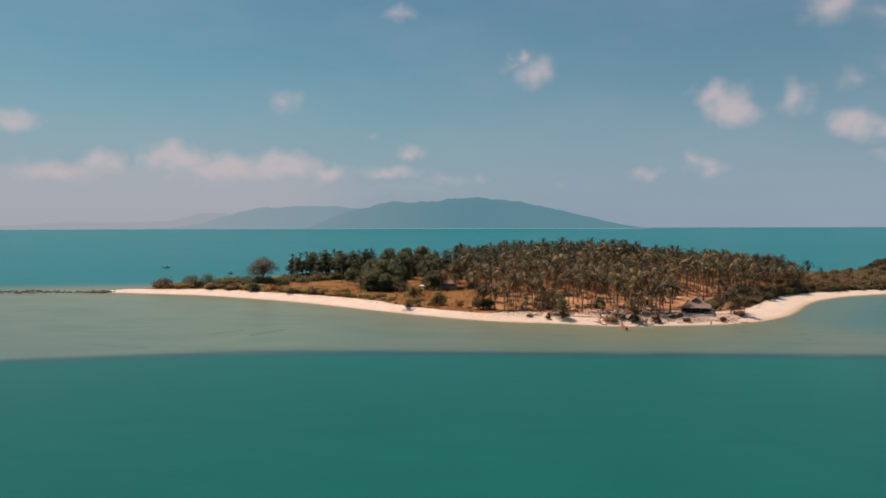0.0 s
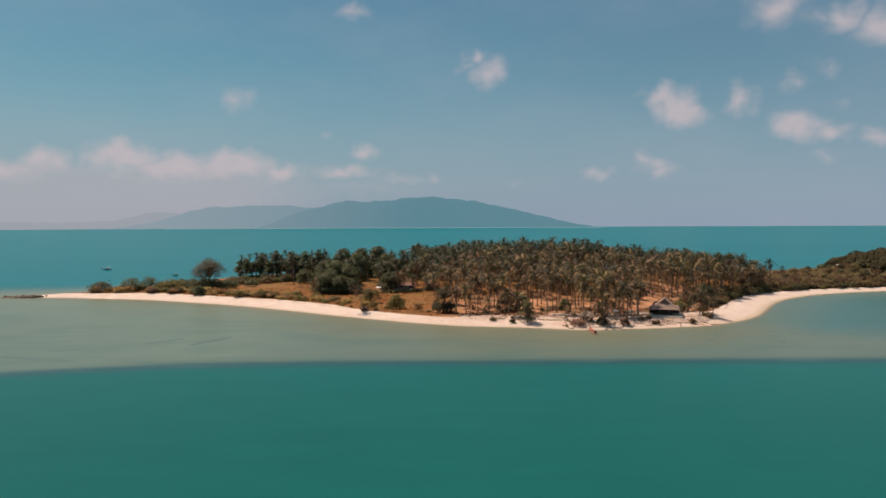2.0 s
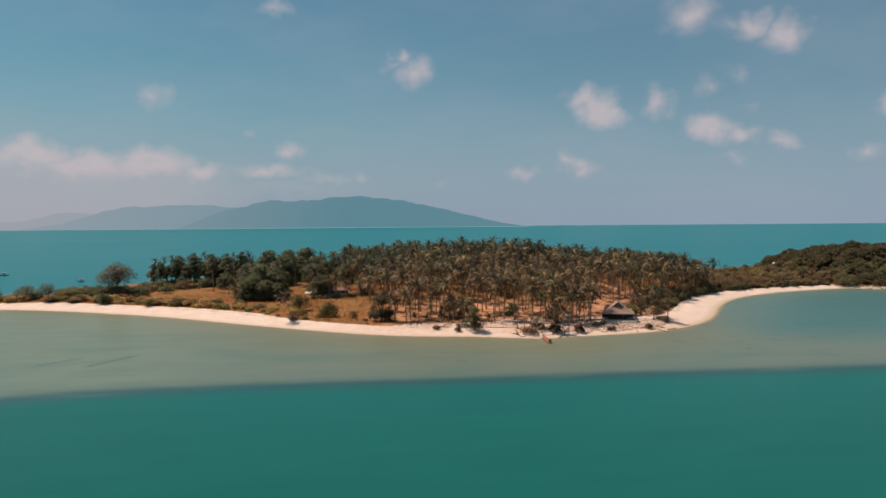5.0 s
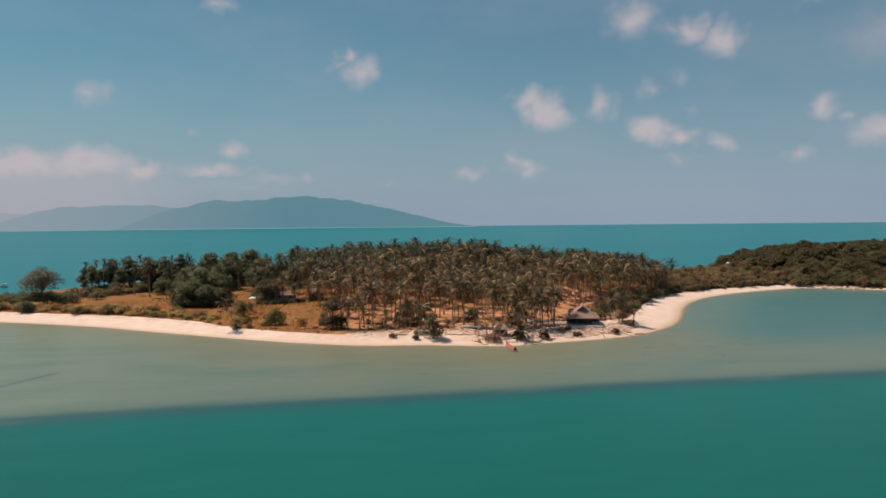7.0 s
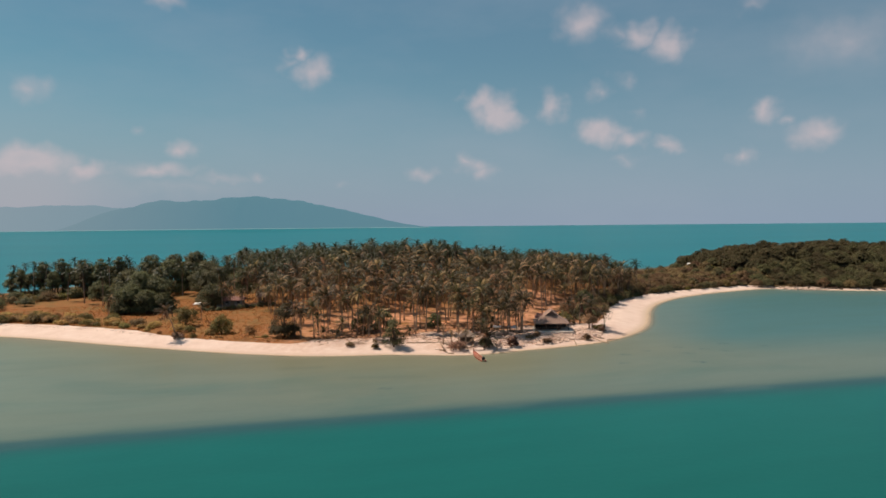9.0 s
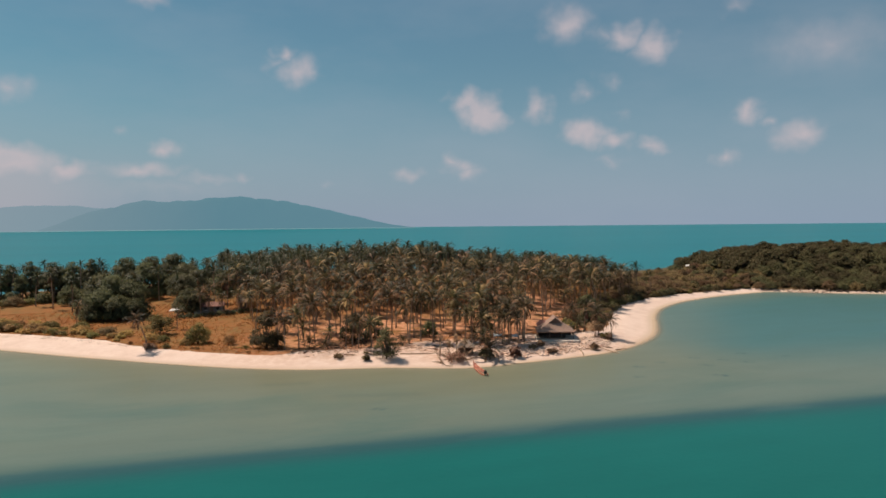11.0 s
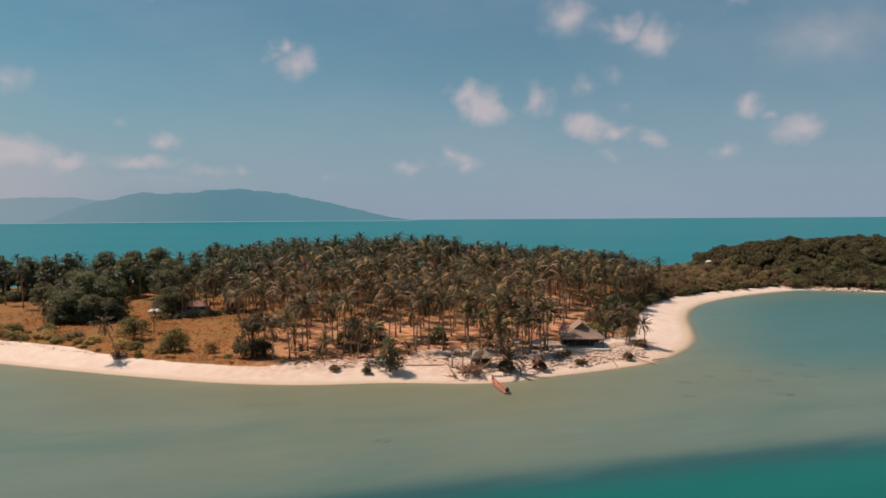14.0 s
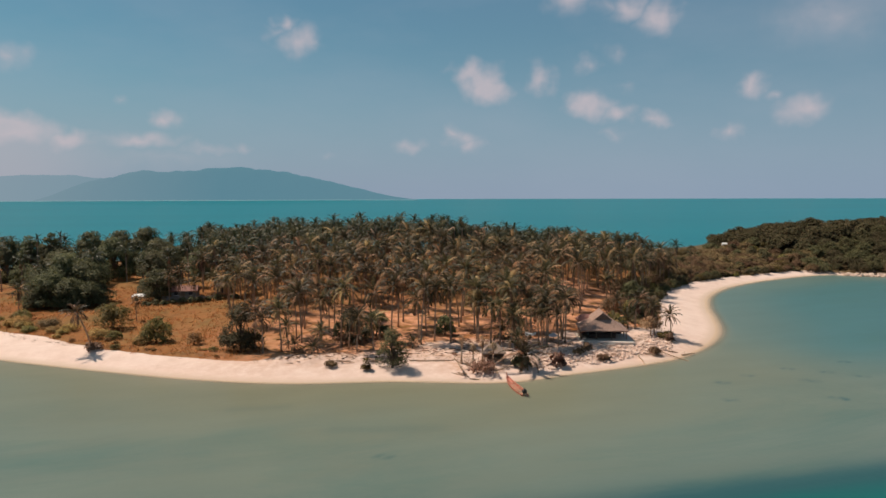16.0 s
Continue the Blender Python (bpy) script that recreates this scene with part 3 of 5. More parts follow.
# the ridges emit their haze as surface colour, paler to the west
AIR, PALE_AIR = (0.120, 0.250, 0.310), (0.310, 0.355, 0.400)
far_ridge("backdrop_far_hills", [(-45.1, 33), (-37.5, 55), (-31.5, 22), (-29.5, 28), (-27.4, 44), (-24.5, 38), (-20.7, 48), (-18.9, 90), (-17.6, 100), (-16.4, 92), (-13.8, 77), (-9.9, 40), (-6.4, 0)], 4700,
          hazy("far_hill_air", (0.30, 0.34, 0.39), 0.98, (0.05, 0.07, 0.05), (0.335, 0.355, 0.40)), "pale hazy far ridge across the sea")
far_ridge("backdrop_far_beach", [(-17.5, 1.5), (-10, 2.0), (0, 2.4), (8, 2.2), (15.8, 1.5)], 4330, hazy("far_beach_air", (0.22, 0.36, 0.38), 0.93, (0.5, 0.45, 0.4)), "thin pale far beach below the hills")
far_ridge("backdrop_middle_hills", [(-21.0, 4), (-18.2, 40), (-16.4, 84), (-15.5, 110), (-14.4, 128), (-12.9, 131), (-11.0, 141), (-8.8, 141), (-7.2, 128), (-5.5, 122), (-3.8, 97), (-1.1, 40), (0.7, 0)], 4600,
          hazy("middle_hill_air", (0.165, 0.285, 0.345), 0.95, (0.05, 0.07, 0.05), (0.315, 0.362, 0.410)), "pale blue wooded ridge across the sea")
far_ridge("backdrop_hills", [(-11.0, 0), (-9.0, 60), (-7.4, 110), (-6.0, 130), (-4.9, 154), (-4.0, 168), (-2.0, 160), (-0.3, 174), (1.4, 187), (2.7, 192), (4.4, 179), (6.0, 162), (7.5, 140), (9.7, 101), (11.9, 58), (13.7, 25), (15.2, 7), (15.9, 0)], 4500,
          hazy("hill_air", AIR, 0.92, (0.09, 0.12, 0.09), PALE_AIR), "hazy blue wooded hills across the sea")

# ---- plants ----
def joined(name, verts, faces, mats, index=None, smooth=False, normals=None):
    me = bpy.data.meshes.new(name)
    me.from_pydata(verts, [], faces)
    for m in (mats if isinstance(mats, (list, tuple)) else [mats]):
        me.materials.append(m)
    if index is not None:
        me.polygons.foreach_set("material_index", index)
    if smooth:
        me.polygons.foreach_set("use_smooth", np.ones(len(faces), bool))
    if normals is not None:
        me.polygons.foreach_set("use_smooth", np.ones(len(faces), bool))
        me.normals_split_custom_set_from_vertices(normals)
    return me


def tube(path, radii, sides=7):
    """Verts and faces of a tapered tube along a path."""
    vs, fs = [], []
    for i, (p, r) in enumerate(zip(path, radii)):
        p = Vector(p)
        a = Vector(path[min(i + 1, len(path) - 1)]) - Vector(path[max(i - 1, 0)])
        q = a.to_track_quat("Z", "Y")
        for k in range(sides):
            an = 2 * math.pi * k / sides
            vs.append(tuple(p + q @ Vector((r * math.cos(an), r * math.sin(an), 0))))
    for i in range(len(path) - 1):
        for k in range(sides):
            a, b = i * sides + k, i * sides + (k + 1) % sides
            fs.append((a, b, b + sides, a + sides))
    fs.append(tuple(range(sides - 1, -1, -1)))
    fs.append(tuple(range((len(path) - 1) * sides, len(path) * sides)))
    return vs, fs


def merge(*parts_):
    vs, fs = [], []
    for v, f in parts_:
        o = len(vs)
        vs += v
        fs += [tuple(i + o for i in q) for q in f]
    return vs, fs


def frond(rng, base, az_, rise, length, droop, segs=15):
    """A feathered leaf: a bowed rib, with leaflets hanging from both sides of it."""
    vs, fs = [], []
    out_ = Vector((math.cos(az_), math.sin(az_), 0))
    side = Vector((-math.sin(az_), math.cos(az_), 0))
    pts, p, an = [], Vector(base), rise
    for i in range(segs + 1):
        pts.append(p.copy())
        p = p + (out_ * math.cos(an) + Vector((0, 0, math.sin(an)))) * (length / segs)
        an -= droop / segs * (0.5 + i / segs)
    for q in pts:
        vs.append(tuple(q))
    for i in range(1, segs):
        t = i / segs
        ln = length * 0.21 * math.sin(math.pi * (0.10 + 0.82 * t)) ** 0.6
        d = (pts[i + 1] - pts[i]).normalized()
        for s in (-1, 1):
            hang = 0.15 + 0.5 * rng.random()
            tip = pts[i] + (side * s * 0.7 + d * 0.85 + Vector((0, 0, -hang))).normalized() * ln * rng.uniform(0.8, 1.15)
            vs.append(tuple(tip))
            fs.append((i, i + 1, len(vs) - 1) if s > 0 else (i + 1, i, len(vs) - 1))
    return vs, fs


def palm(seed, tall, lean, fronds=26, size=4.2, leaves=None, hang=1.0):
    """A coconut palm: a leaning ringed trunk and a mop of arching feathered leaves; dead ones hang below."""
    rng = random.Random(seed)
    root = new("palm_tree")
    a = rng.uniform(0, 6.28)
    path, radii = [], []
    for i in range(9):
        t = i / 8
        w = lean * (t ** 1.6)
        path.append((w * math.cos(a), w * math.sin(a), tall * t - 0.4 * (t == 0)))
        radii.append((0.17 if i else 0.27) - 0.06 * t)
    tr = new("trunk", joined("trunk", *tube(path, radii), TRUNK, smooth=True))
    tr.parent = root
    top_ = Vector(path[-1])
    live, dead = [], []
    for k in range(fronds):
        az_ = k * 2.39996 + rng.uniform(-0.35, 0.35)
        u = (k + 0.5) / fronds
        rise = radians(86 - 108 * u + rng.uniform(-14, 14))
        live.append(frond(rng, top_ + Vector((0, 0, -0.35 * u)), az_, rise, size * rng.uniform(0.78, 1.1) * (0.8 + 0.2 * math.sin(math.pi * u)), radians((48 + 55 * u + 45 * rng.random()) * hang), 13))
    for k in range(rng.randint(2, 5)):
        dead.append(frond(rng, top_ + Vector((0, 0, -0.5)), rng.uniform(0, 6.28), radians(-55 - 20 * rng.random()), size * 0.7, radians(25), 9))
    cr = new("crown", joined("crown", *merge(*live), leaves or FROND))
    cr.parent = root
    sk = new("dead_fronds", joined("dead_fronds", *merge(*dead), DRYFROND))
    sk.parent = root
    sk["label"] = "dry brown hanging palm leaves"
    return root


def clump_crown(rng, blobs, count, leaf, hollow=0.55, up=0.85):
    """Leaves strewn through the outer parts of several lobes, turned outwards and about."""
    vs, fs, ns = [], [], []
    tot = sum(b[3] * b[4] for b in blobs)
    for cx, cy, cz, r, h in blobs:
        for _ in range(int(count * r * h / tot)):
            d = Vector((rng.gauss(0, 1), rng.gauss(0, 1), rng.gauss(0, 1))).normalized()
            if d.z < -0.5:
                d.z *= -0.6
                d.normalize()
            u = hollow + (1 - hollow) * rng.random() ** 0.6
            u *= 1 + 0.4 * noise.noise((d.x * 2.2 + cx, d.y * 2.2 + cy, d.z * 2.2 + cz))
            p = Vector((cx + d.x * r * u, cy + d.y * r * u, cz + d.z * h * u))
            nrm = (d + Vector((rng.uniform(-1, 1), rng.uniform(-1, 1), rng.uniform(-0.6, 1.0))) * 0.8).normalized()
            q = nrm.to_track_quat("Z", "Y")
            s, w = leaf * rng.uniform(0.6, 1.3), leaf * rng.uniform(0.35, 0.7)
            an = rng.uniform(0, 6.28)
            e, g = q @ Vector((math.cos(an), math.sin(an), 0)), q @ Vector((-math.sin(an), math.cos(an), 0))
            o = len(vs)
            vs += [tuple(p - e * s), tuple(p + g * w - nrm * 0.1 * s), tuple(p + e * s), tuple(p - g * w - nrm * 0.1 * s)]
            fs += [(o + 3, o + 2, o + 1, o)]
            soft = (d * 0.6 + nrm * 0.5 + Vector((0, 0, up))).normalized()
            ns += [tuple(soft)] * 4
    return vs, fs, ns


def broadleaf(kind, seed, tall, wide, leafmat, lobes=7, count=1500, leaf=0.34, stem=0.3, limb_mat=None, hollow=0.55, squat=0.42, skirt=0, up=0.85):
    """A broad-leaved tree or bush: tapered trunk, limbs to each lobe, leaves in lobes."""
    rng = random.Random(seed)
    root = new(kind)
    blobs, limbs = [], []
    fork = Vector((0, 0, tall * stem))
    lean = Vector((rng.uniform(-0.06, 0.06), rng.uniform(-0.06, 0.06), 0)) * tall
    tr = 0.022 * tall + 0.05
    limbs.append(tube([(0, 0, -0.3), tuple(fork * 0.5 + lean * 0.3), tuple(fork + lean * 0.6)], [tr * 1.3, tr, tr * 0.8]))
    for k in range(lobes):
        an = k * 2.39996 + rng.uniform(-0.4, 0.4)
        u = math.sqrt((k + 0.3) / lobes)
        r = wide * 0.5 * (rng.uniform(0.42, 0.62) if lobes < 10 else rng.uniform(0.24, 0.50))
        h = r * rng.uniform(0.7, 1.0)
        x_, y_ = (wide * 0.5 - r * 0.7) * u * math.cos(an), (wide * 0.5 - r * 0.7) * u * math.sin(an)
        z_ = max(h * 0.8, tall - h - (tall * squat) * u ** 1.5 * rng.uniform(0.6, 1.2))
        blobs.append((x_, y_, z_, r, h))
        s0 = fork + lean * 0.6
        limbs.append(tube([tuple(s0), tuple(s0.lerp(Vector((x_, y_, z_)), 0.55) + Vector((0, 0, 0.1 * tall))), (x_, y_, z_ + h * 0.3)], [tr * 0.6, tr * 0.35, tr * 0.12], 5))
    for k in range(skirt):
        an = k * 6.283 / skirt + rng.uniform(-0.3, 0.3)
        r = wide * 0.5 * rng.uniform(0.36, 0.5)
        blobs.append(((wide * 0.5 - r * 0.8) * math.cos(an), (wide * 0.5 - r * 0.8) * math.sin(an), r * rng.uniform(0.5, 0.9), r, r * rng.uniform(0.8, 1.1)))
    t = new("trunk", joined("trunk", *merge(*limbs), limb_mat or BARK, smooth=True))
    t.parent = root
    cv, cf, cn = clump_crown(rng, blobs, count, leaf, hollow, up)
    c = new("crown", joined("crown", cv, cf, leafmat, normals=cn))
    c.parent = root
    return root


def place(proto, x, y, turn=0.0, size=1.0, sink=0.0, z=None):
    zz = z_at(x, y) if z is None else z
    return copy_thing(proto, pose(x, y, zz - sink, 0, 0, turn) @ Matrix.Scale(size, 4))


def drop(proto):
    for o in (*proto.children_recursive, proto):
        bpy.data.objects.remove(o)


def in_ring(x, y, ring):
    hit, n = False, len(ring)
    for i in range(n):
        (ax, ay), (bx, by) = ring[i], ring[(i + 1) % n]
        if (ay > y) != (by > y) and x < ax + (y - ay) * (bx - ax) / (by - ay):
            hit = not hit
    return hit


def as_stuff(name, protos, spots_, label, category):
    """Many far copies of a plant joined into one mesh."""
    vs, fs, ix, mats, ns, o = [], [], [], [], [], 0
    for k, x, y, turn, size in spots_:
        m = pose(x, y, z_at(x, y), 0, 0, turn) @ Matrix.Scale(size, 4)
        m = np.array(m)
        for ch in protos[k].children:
            me = ch.data
            co = np.empty(len(me.vertices) * 3)
            me.vertices.foreach_get("co", co)
            co = co.reshape(-1, 3) @ m[:3, :3].T + m[:3, 3]
            mt = me.materials[0]
            if mt not in mats:
                mats.append(mt)
            vs.append(co)
            nv = np.zeros((len(me.vertices), 3))
            if me.has_custom_normals:
                ln = np.array([c.vector for c in me.corner_normals])
                lv = np.empty(len(me.loops), int)
                me.loops.foreach_get("vertex_index", lv)
                nv[lv] = ln @ (m[:3, :3] / size).T
            ns.append(nv)
            new_faces = [tuple(v + o for v in p.vertices) for p in me.polygons]
            fs += new_faces
            ix += [mats.index(mt)] * len(new_faces)
            o += len(co)
    ns = np.concatenate(ns)
    me = joined(name, np.concatenate(vs).tolist(), fs, mats, ix, normals=ns.tolist() if np.abs(ns).max() > 0 else None)
    return tagged(new(name, me), label, category, kind="stuff")


rng = random.Random(7)
# coconut grove
PALMS = [palm(s, tall, lean, 26, size) for s, tall, lean, size in ((1, 8.8, 0.6, 4.1), (2, 9.8, 1.1, 4.3), (3, 7.8, 0.4, 4.1), (4, 10.6, 1.5, 4.2), (5, 5.6, 0.8, 3.8), (6, 9.2, 0.3, 4.4), (7, 6.6, 0.5, 3.8), (8, 11.2, 0.8, 4.2))]
for p in PALMS:
    tagged(p, "tall coconut palm with olive fronds in a dry grove", "palm tree", "coconut grove")
GROVE = [(10, 350), (13, 300), (20, 272), (27, 250), (60, 246), (76, 252), (82, 254), (95, 258), (98, 272), (100, 300), (113, 300), (114, 280), (126, 286), (150, 308), (168, 324),
         (172, 350), (158, 400), (110, 432), (30, 440), (-45, 425), (-72, 408), (-48, 392), (-30, 362), (-10, 352)]
CLEAR = ((91, 254.5, 8.5), (40, 258, 7), (85, 243, 7.5), (66, 238, 6), (54, 262, 6), (50, 280, 5), (6, 322, 9), (30, 262, 3), (105, 286, 7))
spots = []
for i in range(-30, 50):
    for j in range(0, 50):
        x, y = i * 5.6 + (j % 2) * 2.8 + rng.uniform(-2.2, 2.2), 242 + j * 4.9 + rng.uniform(-1.9, 1.9)
        if not in_ring(x, y, GROVE) or any((x - a) ** 2 + (y - b) ** 2 < r * r for a, b, r in CLEAR):
            continue
        lane = x - (87.5 + (y - 255) * 0.62)
        if 256 < y < 306 and -6.5 < lane < 6.5:
            continue
        if x > 99 and d_at(x, y) < (25 if y < 285 else 16):
            continue
        if x < 8 and y > 345 and rng.random() < 0.7:
            continue
        if y < 290 and rng.random() < (0.70 if x < 58 else 0.42):
            continue
        spots.append((rng.choice((0, 1, 3, 5, 5, 7)) if y < 292 else rng.randrange(8), x, y, rng.uniform(0, 360), rng.uniform(0.88, 1.18)))
spots.sort(key=lambda q: q[2] - 0.15 * q[1])
GREEN = [palm(s + 30, tall, 0.5, 24, size, GREENFROND, 1.25) for s, tall, size in ((1, 9.0, 3.7), (2, 9.9, 3.6), (3, 8.0, 3.8), (4, 10.7, 3.5))]
for p in GREEN:
    tagged(p, "darker green coconut palm at the back of the grove", "palm tree", "coconut grove")
for k, x, y, turn, size in spots[:285]:
    place(GREEN[k % 4] if y > 332 + 7 * math.sin(x * 0.21) else PALMS[k], x, y, turn, size)
back = [(k % 4, x, y, turn, size) for k, x, y, turn, size in spots[285:] if y > 332 + 7 * math.sin(x * 0.21)]
as_stuff("back_palms", GREEN, back, "darker green palms along the far edge of the grove", "palm trees")
as_stuff("palm_grove", PALMS, [q for q in spots[285:] if q[2] <= 332 + 7 * math.sin(q[1] * 0.21)], "dense far part of the coconut grove on the rise", "palm trees")
TALL = [palm(50 + k, tall, lean, 20, 3.1, GREENFROND, 1.2) for k, (tall, lean) in enumerate(((12.6, 0.9), (14.2, 0.5), (11.4, 1.4)))]
for p in TALL:
    tagged(p, "tall thin palm with a small dark crown", "palm tree", "point palms")
for k, (x, y, s) in enumerate(((-75.5, 400, 1.05), (-60, 402, 1.0), (-52, 398, 1.05), (-84, 404, 0.95), (-44, 382, 1.0), (174.6, 331.5, 0.78), (-57, 404, 1.05), (-38, 390, 1.0), (-30, 385, 0.95), (-67, 404, 1.02), (-79, 402, 0.9), (-71, 398, 1.1))):
    place(TALL[k % 3], x, y, rng.uniform(0, 360), s)
for p in TALL:
    drop(p)
for x, y, s in ((-20, 331, 1.2), (-33, 330, 1.15), (-2, 341, 1.15), (-26, 344, 1.2), (-42, 350, 1.1), (-50, 362, 1.15), (-58, 375, 1.2), (4, 338, 1.05), (-8, 333, 1.0)):
    place(GREEN[rng.randrange(4)], x, y, rng.uniform(0, 360), s)
for p in GREEN:
    drop(p)
for k, x, y, s in ((6, -35.7, 316.5, 0.9), (6, 18.6, 250.5, 1.0), (2, 17.6, 255, 0.95), (4, 23.5, 252.5, 0.8), (0, 22, 251, 0.9), (4, 101.6, 242, 0.85), (6, 99, 244.2, 0.9), (4, 28.5, 249, 0.7), (6, 34.6, 249.5, 0.95), (4, 38.5, 246, 1.0), (0, 49, 251, 1.0), (7, 52, 256, 0.95),
                   (0, 62.7, 242, 0.9), (6, 67, 246, 1.0), (2, 72, 248, 1.0), (5, 76, 250, 0.95), (0, 70, 240, 0.9), (0, 76.5, 241.5, 1.0), (5, 73.5, 243, 0.95), (6, 64, 240, 0.95), (4, 66.5, 243.5, 1.0), (2, 69.5, 237.5, 0.85), (6, 73.5, 238.5, 0.95), (0, 77.5, 244.5, 0.95), (2, 62, 245, 0.95), (2, 78.5, 247, 1.05), (1, 79.5, 251, 1.0), (0, 116, 303, 1.0), (3, 111, 302, 1.0), (7, 107, 301, 1.0), (5, 71.5, 249, 1.0), (3, 8, 330, 0.95), (0, 11, 327, 0.9), (6, 2, 329, 1.0), (6, -6.7, 293.9, 0.7), (7, 55, 249, 1.0), (1, 34, 262, 1.0), (5, 26, 261, 1.0), (0, 30.4, 258, 0.95), (2, 60.5, 248, 1.0), (2, 106, 275, 0.95), (4, 100.5, 262, 0.8), (6, 98, 250, 1.0), (4, 100.5, 249.5, 0.95),
                   (5, 33.4, 265.3, 1.0), (0, 28.9, 270.2, 1.05), (6, 35.1, 244.5, 1.0), (3, 48.5, 248, 1.05), (7, 58.6, 298.3, 1.0), (5, 58.9, 263.6, 0.95), (1, 42.1, 256, 1.0), (7, 67.5, 247.5, 0.95), (0, 71.2, 239.0, 0.95), (5, 62.5, 255.5, 1.05), (3, 14.1, 282.4, 1.05),
                   (7, 95.5, 270, 1.1), (7, 101, 279, 1.1), (3, 106, 289, 1.1), (7, 97.5, 287, 1.1), (3, 111, 296, 1.05),
                   (6, 61.0, 229.0, 0.78), (6, 2.4, 316.0, 0.7), (4, 6.4, 315.2, 0.85), (6, 11, 315, 0.9), (2, 15, 317, 1.0), (0, -0.5, 316.5, 0.8), (5, 8, 326, 1.0)):
    place(PALMS[k], x, y, rng.uniform(0, 360), s)
leaning = palm(12, 7.6, 2.4, 28, 3.4)
tagged(leaning, "slim coconut palm leaning from the grass edge over the sand", "palm tree")
leaning.matrix_basis = pose(-12.6, 266.6, z_at(-12.6, 266.6) - 0.1, 0, 0, 195 - math.degrees(random.Random(12).uniform(0, 6.28)))
young = palm(9, 1.7, 0.3, 22, 4.3, None, 0.85)
tagged(young, "young bushy coconut palm with long arching fronds", "palm tree", "young palms")
for x, y, s in ((61.2, 228.4, 1.25), (27.5, 246.5, 0.65), (46.5, 247, 0.6), (92.5, 250.5, 0.9), (97.5, 252, 0.9), (103, 258, 1.0), (24.5, 250, 0.7), (37, 254, 0.9), (66, 249, 0.9), (72, 253, 0.9)):
    place(young, x, y, rng.uniform(0, 360), s)
drop(young)
for p in PALMS:
    drop(p)

# broad dark trees left of the grove
DARK = [broadleaf("broadleaf_tree", 20 + k, t, w, DARKLEAF, 18, 4400, 0.3, 0.2, skirt=7) for k, (t, w) in enumerate(((11.0, 12), (8.6, 10), (13, 10)))]
for d in DARK:
    tagged(d, "spreading dark green broad-leaved tree beside dry grass", "tree", "shade trees")
POINT = [broadleaf("point_tree", 70 + k, t, w, DARKLEAF, 16, 2400, 0.27, 0.36, skirt=2, squat=0.62) for k, (t, w) in enumerate(((11.5, 7.0), (9.5, 6.0), (12.5, 6.4)))]
for d in POINT:
    tagged(d, "tall narrow dark tree on the island's point", "tree", "point trees")
for x, y, k, s in ((-29.5, 322.5, 0, 0.92), (-24.5, 319.5, 1, 0.95), (-20, 319.5, 1, 0.8), (-27, 328, 2, 1.08), (-21.5, 327, 0, 1.12), (-32.5, 321.5, 1, 0.7), (-19.2, 325, 1, 0.72), (-33, 328, 0, 0.95), (-3.5, 322, 1, 1.0), (-5, 331, 2, 0.95), (-62, 400, 2, 1.1), (-70, 400, 1, 1.2), (-53, 396, 0, 1.2),
                   (-43, 388, 1, 1.25), (-24, 364, 2, 0.85), (-8, 366, 0, 0.9), (6, 362, 1, 0.9), (-78, 404, 1, 1.05), (-36, 374, 0, 1.05), (-46, 394, 0, 1.15), (-30, 380, 1, 1.15), (-14, 382, 1, 1.0), (2, 384, 1, 1.0), (-60, 408, 1, 1.2),
                   (-54, 386, 2, 1.0), (-38, 388, 0, 1.1), (-28, 350, 2, 0.95), (-2, 352, 2, 0.9), (-34, 360, 1, 1.15), (8, 352, 0, 0.9), (-20, 372, 2, 1.1), (-6, 376, 0, 1.1), (-46, 372, 1, 0.9), (-66, 392, 0, 1.0),
                   (14, 372, 1, 1.0), (-82, 408, 0, 1.05), (-74, 410, 2, 1.05), (-64, 398, 2, 1.3), (-56, 394, 0, 1.35), (-48, 391, 2, 1.25), (-41, 388, 2, 1.3), (-72, 402, 0, 1.3), (-28, 384, 2, 1.25), (-19, 386, 2, 1.2), (-11, 388, 2, 1.2)):
    place((POINT if x < -40 and y > 380 else DARK)[k], x, y, rng.uniform(0, 360), s)
for k in range(34):
    x = -8 + 5.2 * k + rng.uniform(-2, 2)
    y = 414 - 0.0028 * (x - 60) ** 2 + rng.uniform(-9, 9)
    place(DARK[k % 3], x, y, rng.uniform(0, 360), rng.uniform(0.42, 0.62))
for k in range(16):
    place(POINT[k % 3], -84 + 3.1 * k + rng.uniform(-1.2, 1.2), 398 + rng.uniform(-6, 8) - 0.25 * max(0, k - 8), rng.uniform(0, 360), rng.uniform(0.62, 0.98))
for d in DARK + POINT:
    drop(d)

# hill wood
HILL = [broadleaf("hill_tree", 40 + k, t, w, HILLLEAF, 14, 1300, 0.36, 0.2, skirt=3, hollow=0.4, squat=0.5, up=2.2) for k, (t, w) in enumerate(((5.8, 9.4), (4.8, 8.4), (6.6, 8.8), (4.5, 10.0)))]
FARHILL = [broadleaf("hill_tree", 40 + k, t, w, HILLLEAF, 12, 480, 0.58, 0.2, skirt=2, hollow=0.4, squat=0.5, up=2.2) for k, (t, w) in enumerate(((5.8, 9.4), (4.8, 8.4), (6.6, 8.8), (4.5, 10.0)))]
for d in HILL:
    tagged(d, "low olive-green tree in dense woodland on the hill", "tree", "hill woodland")
wood = []
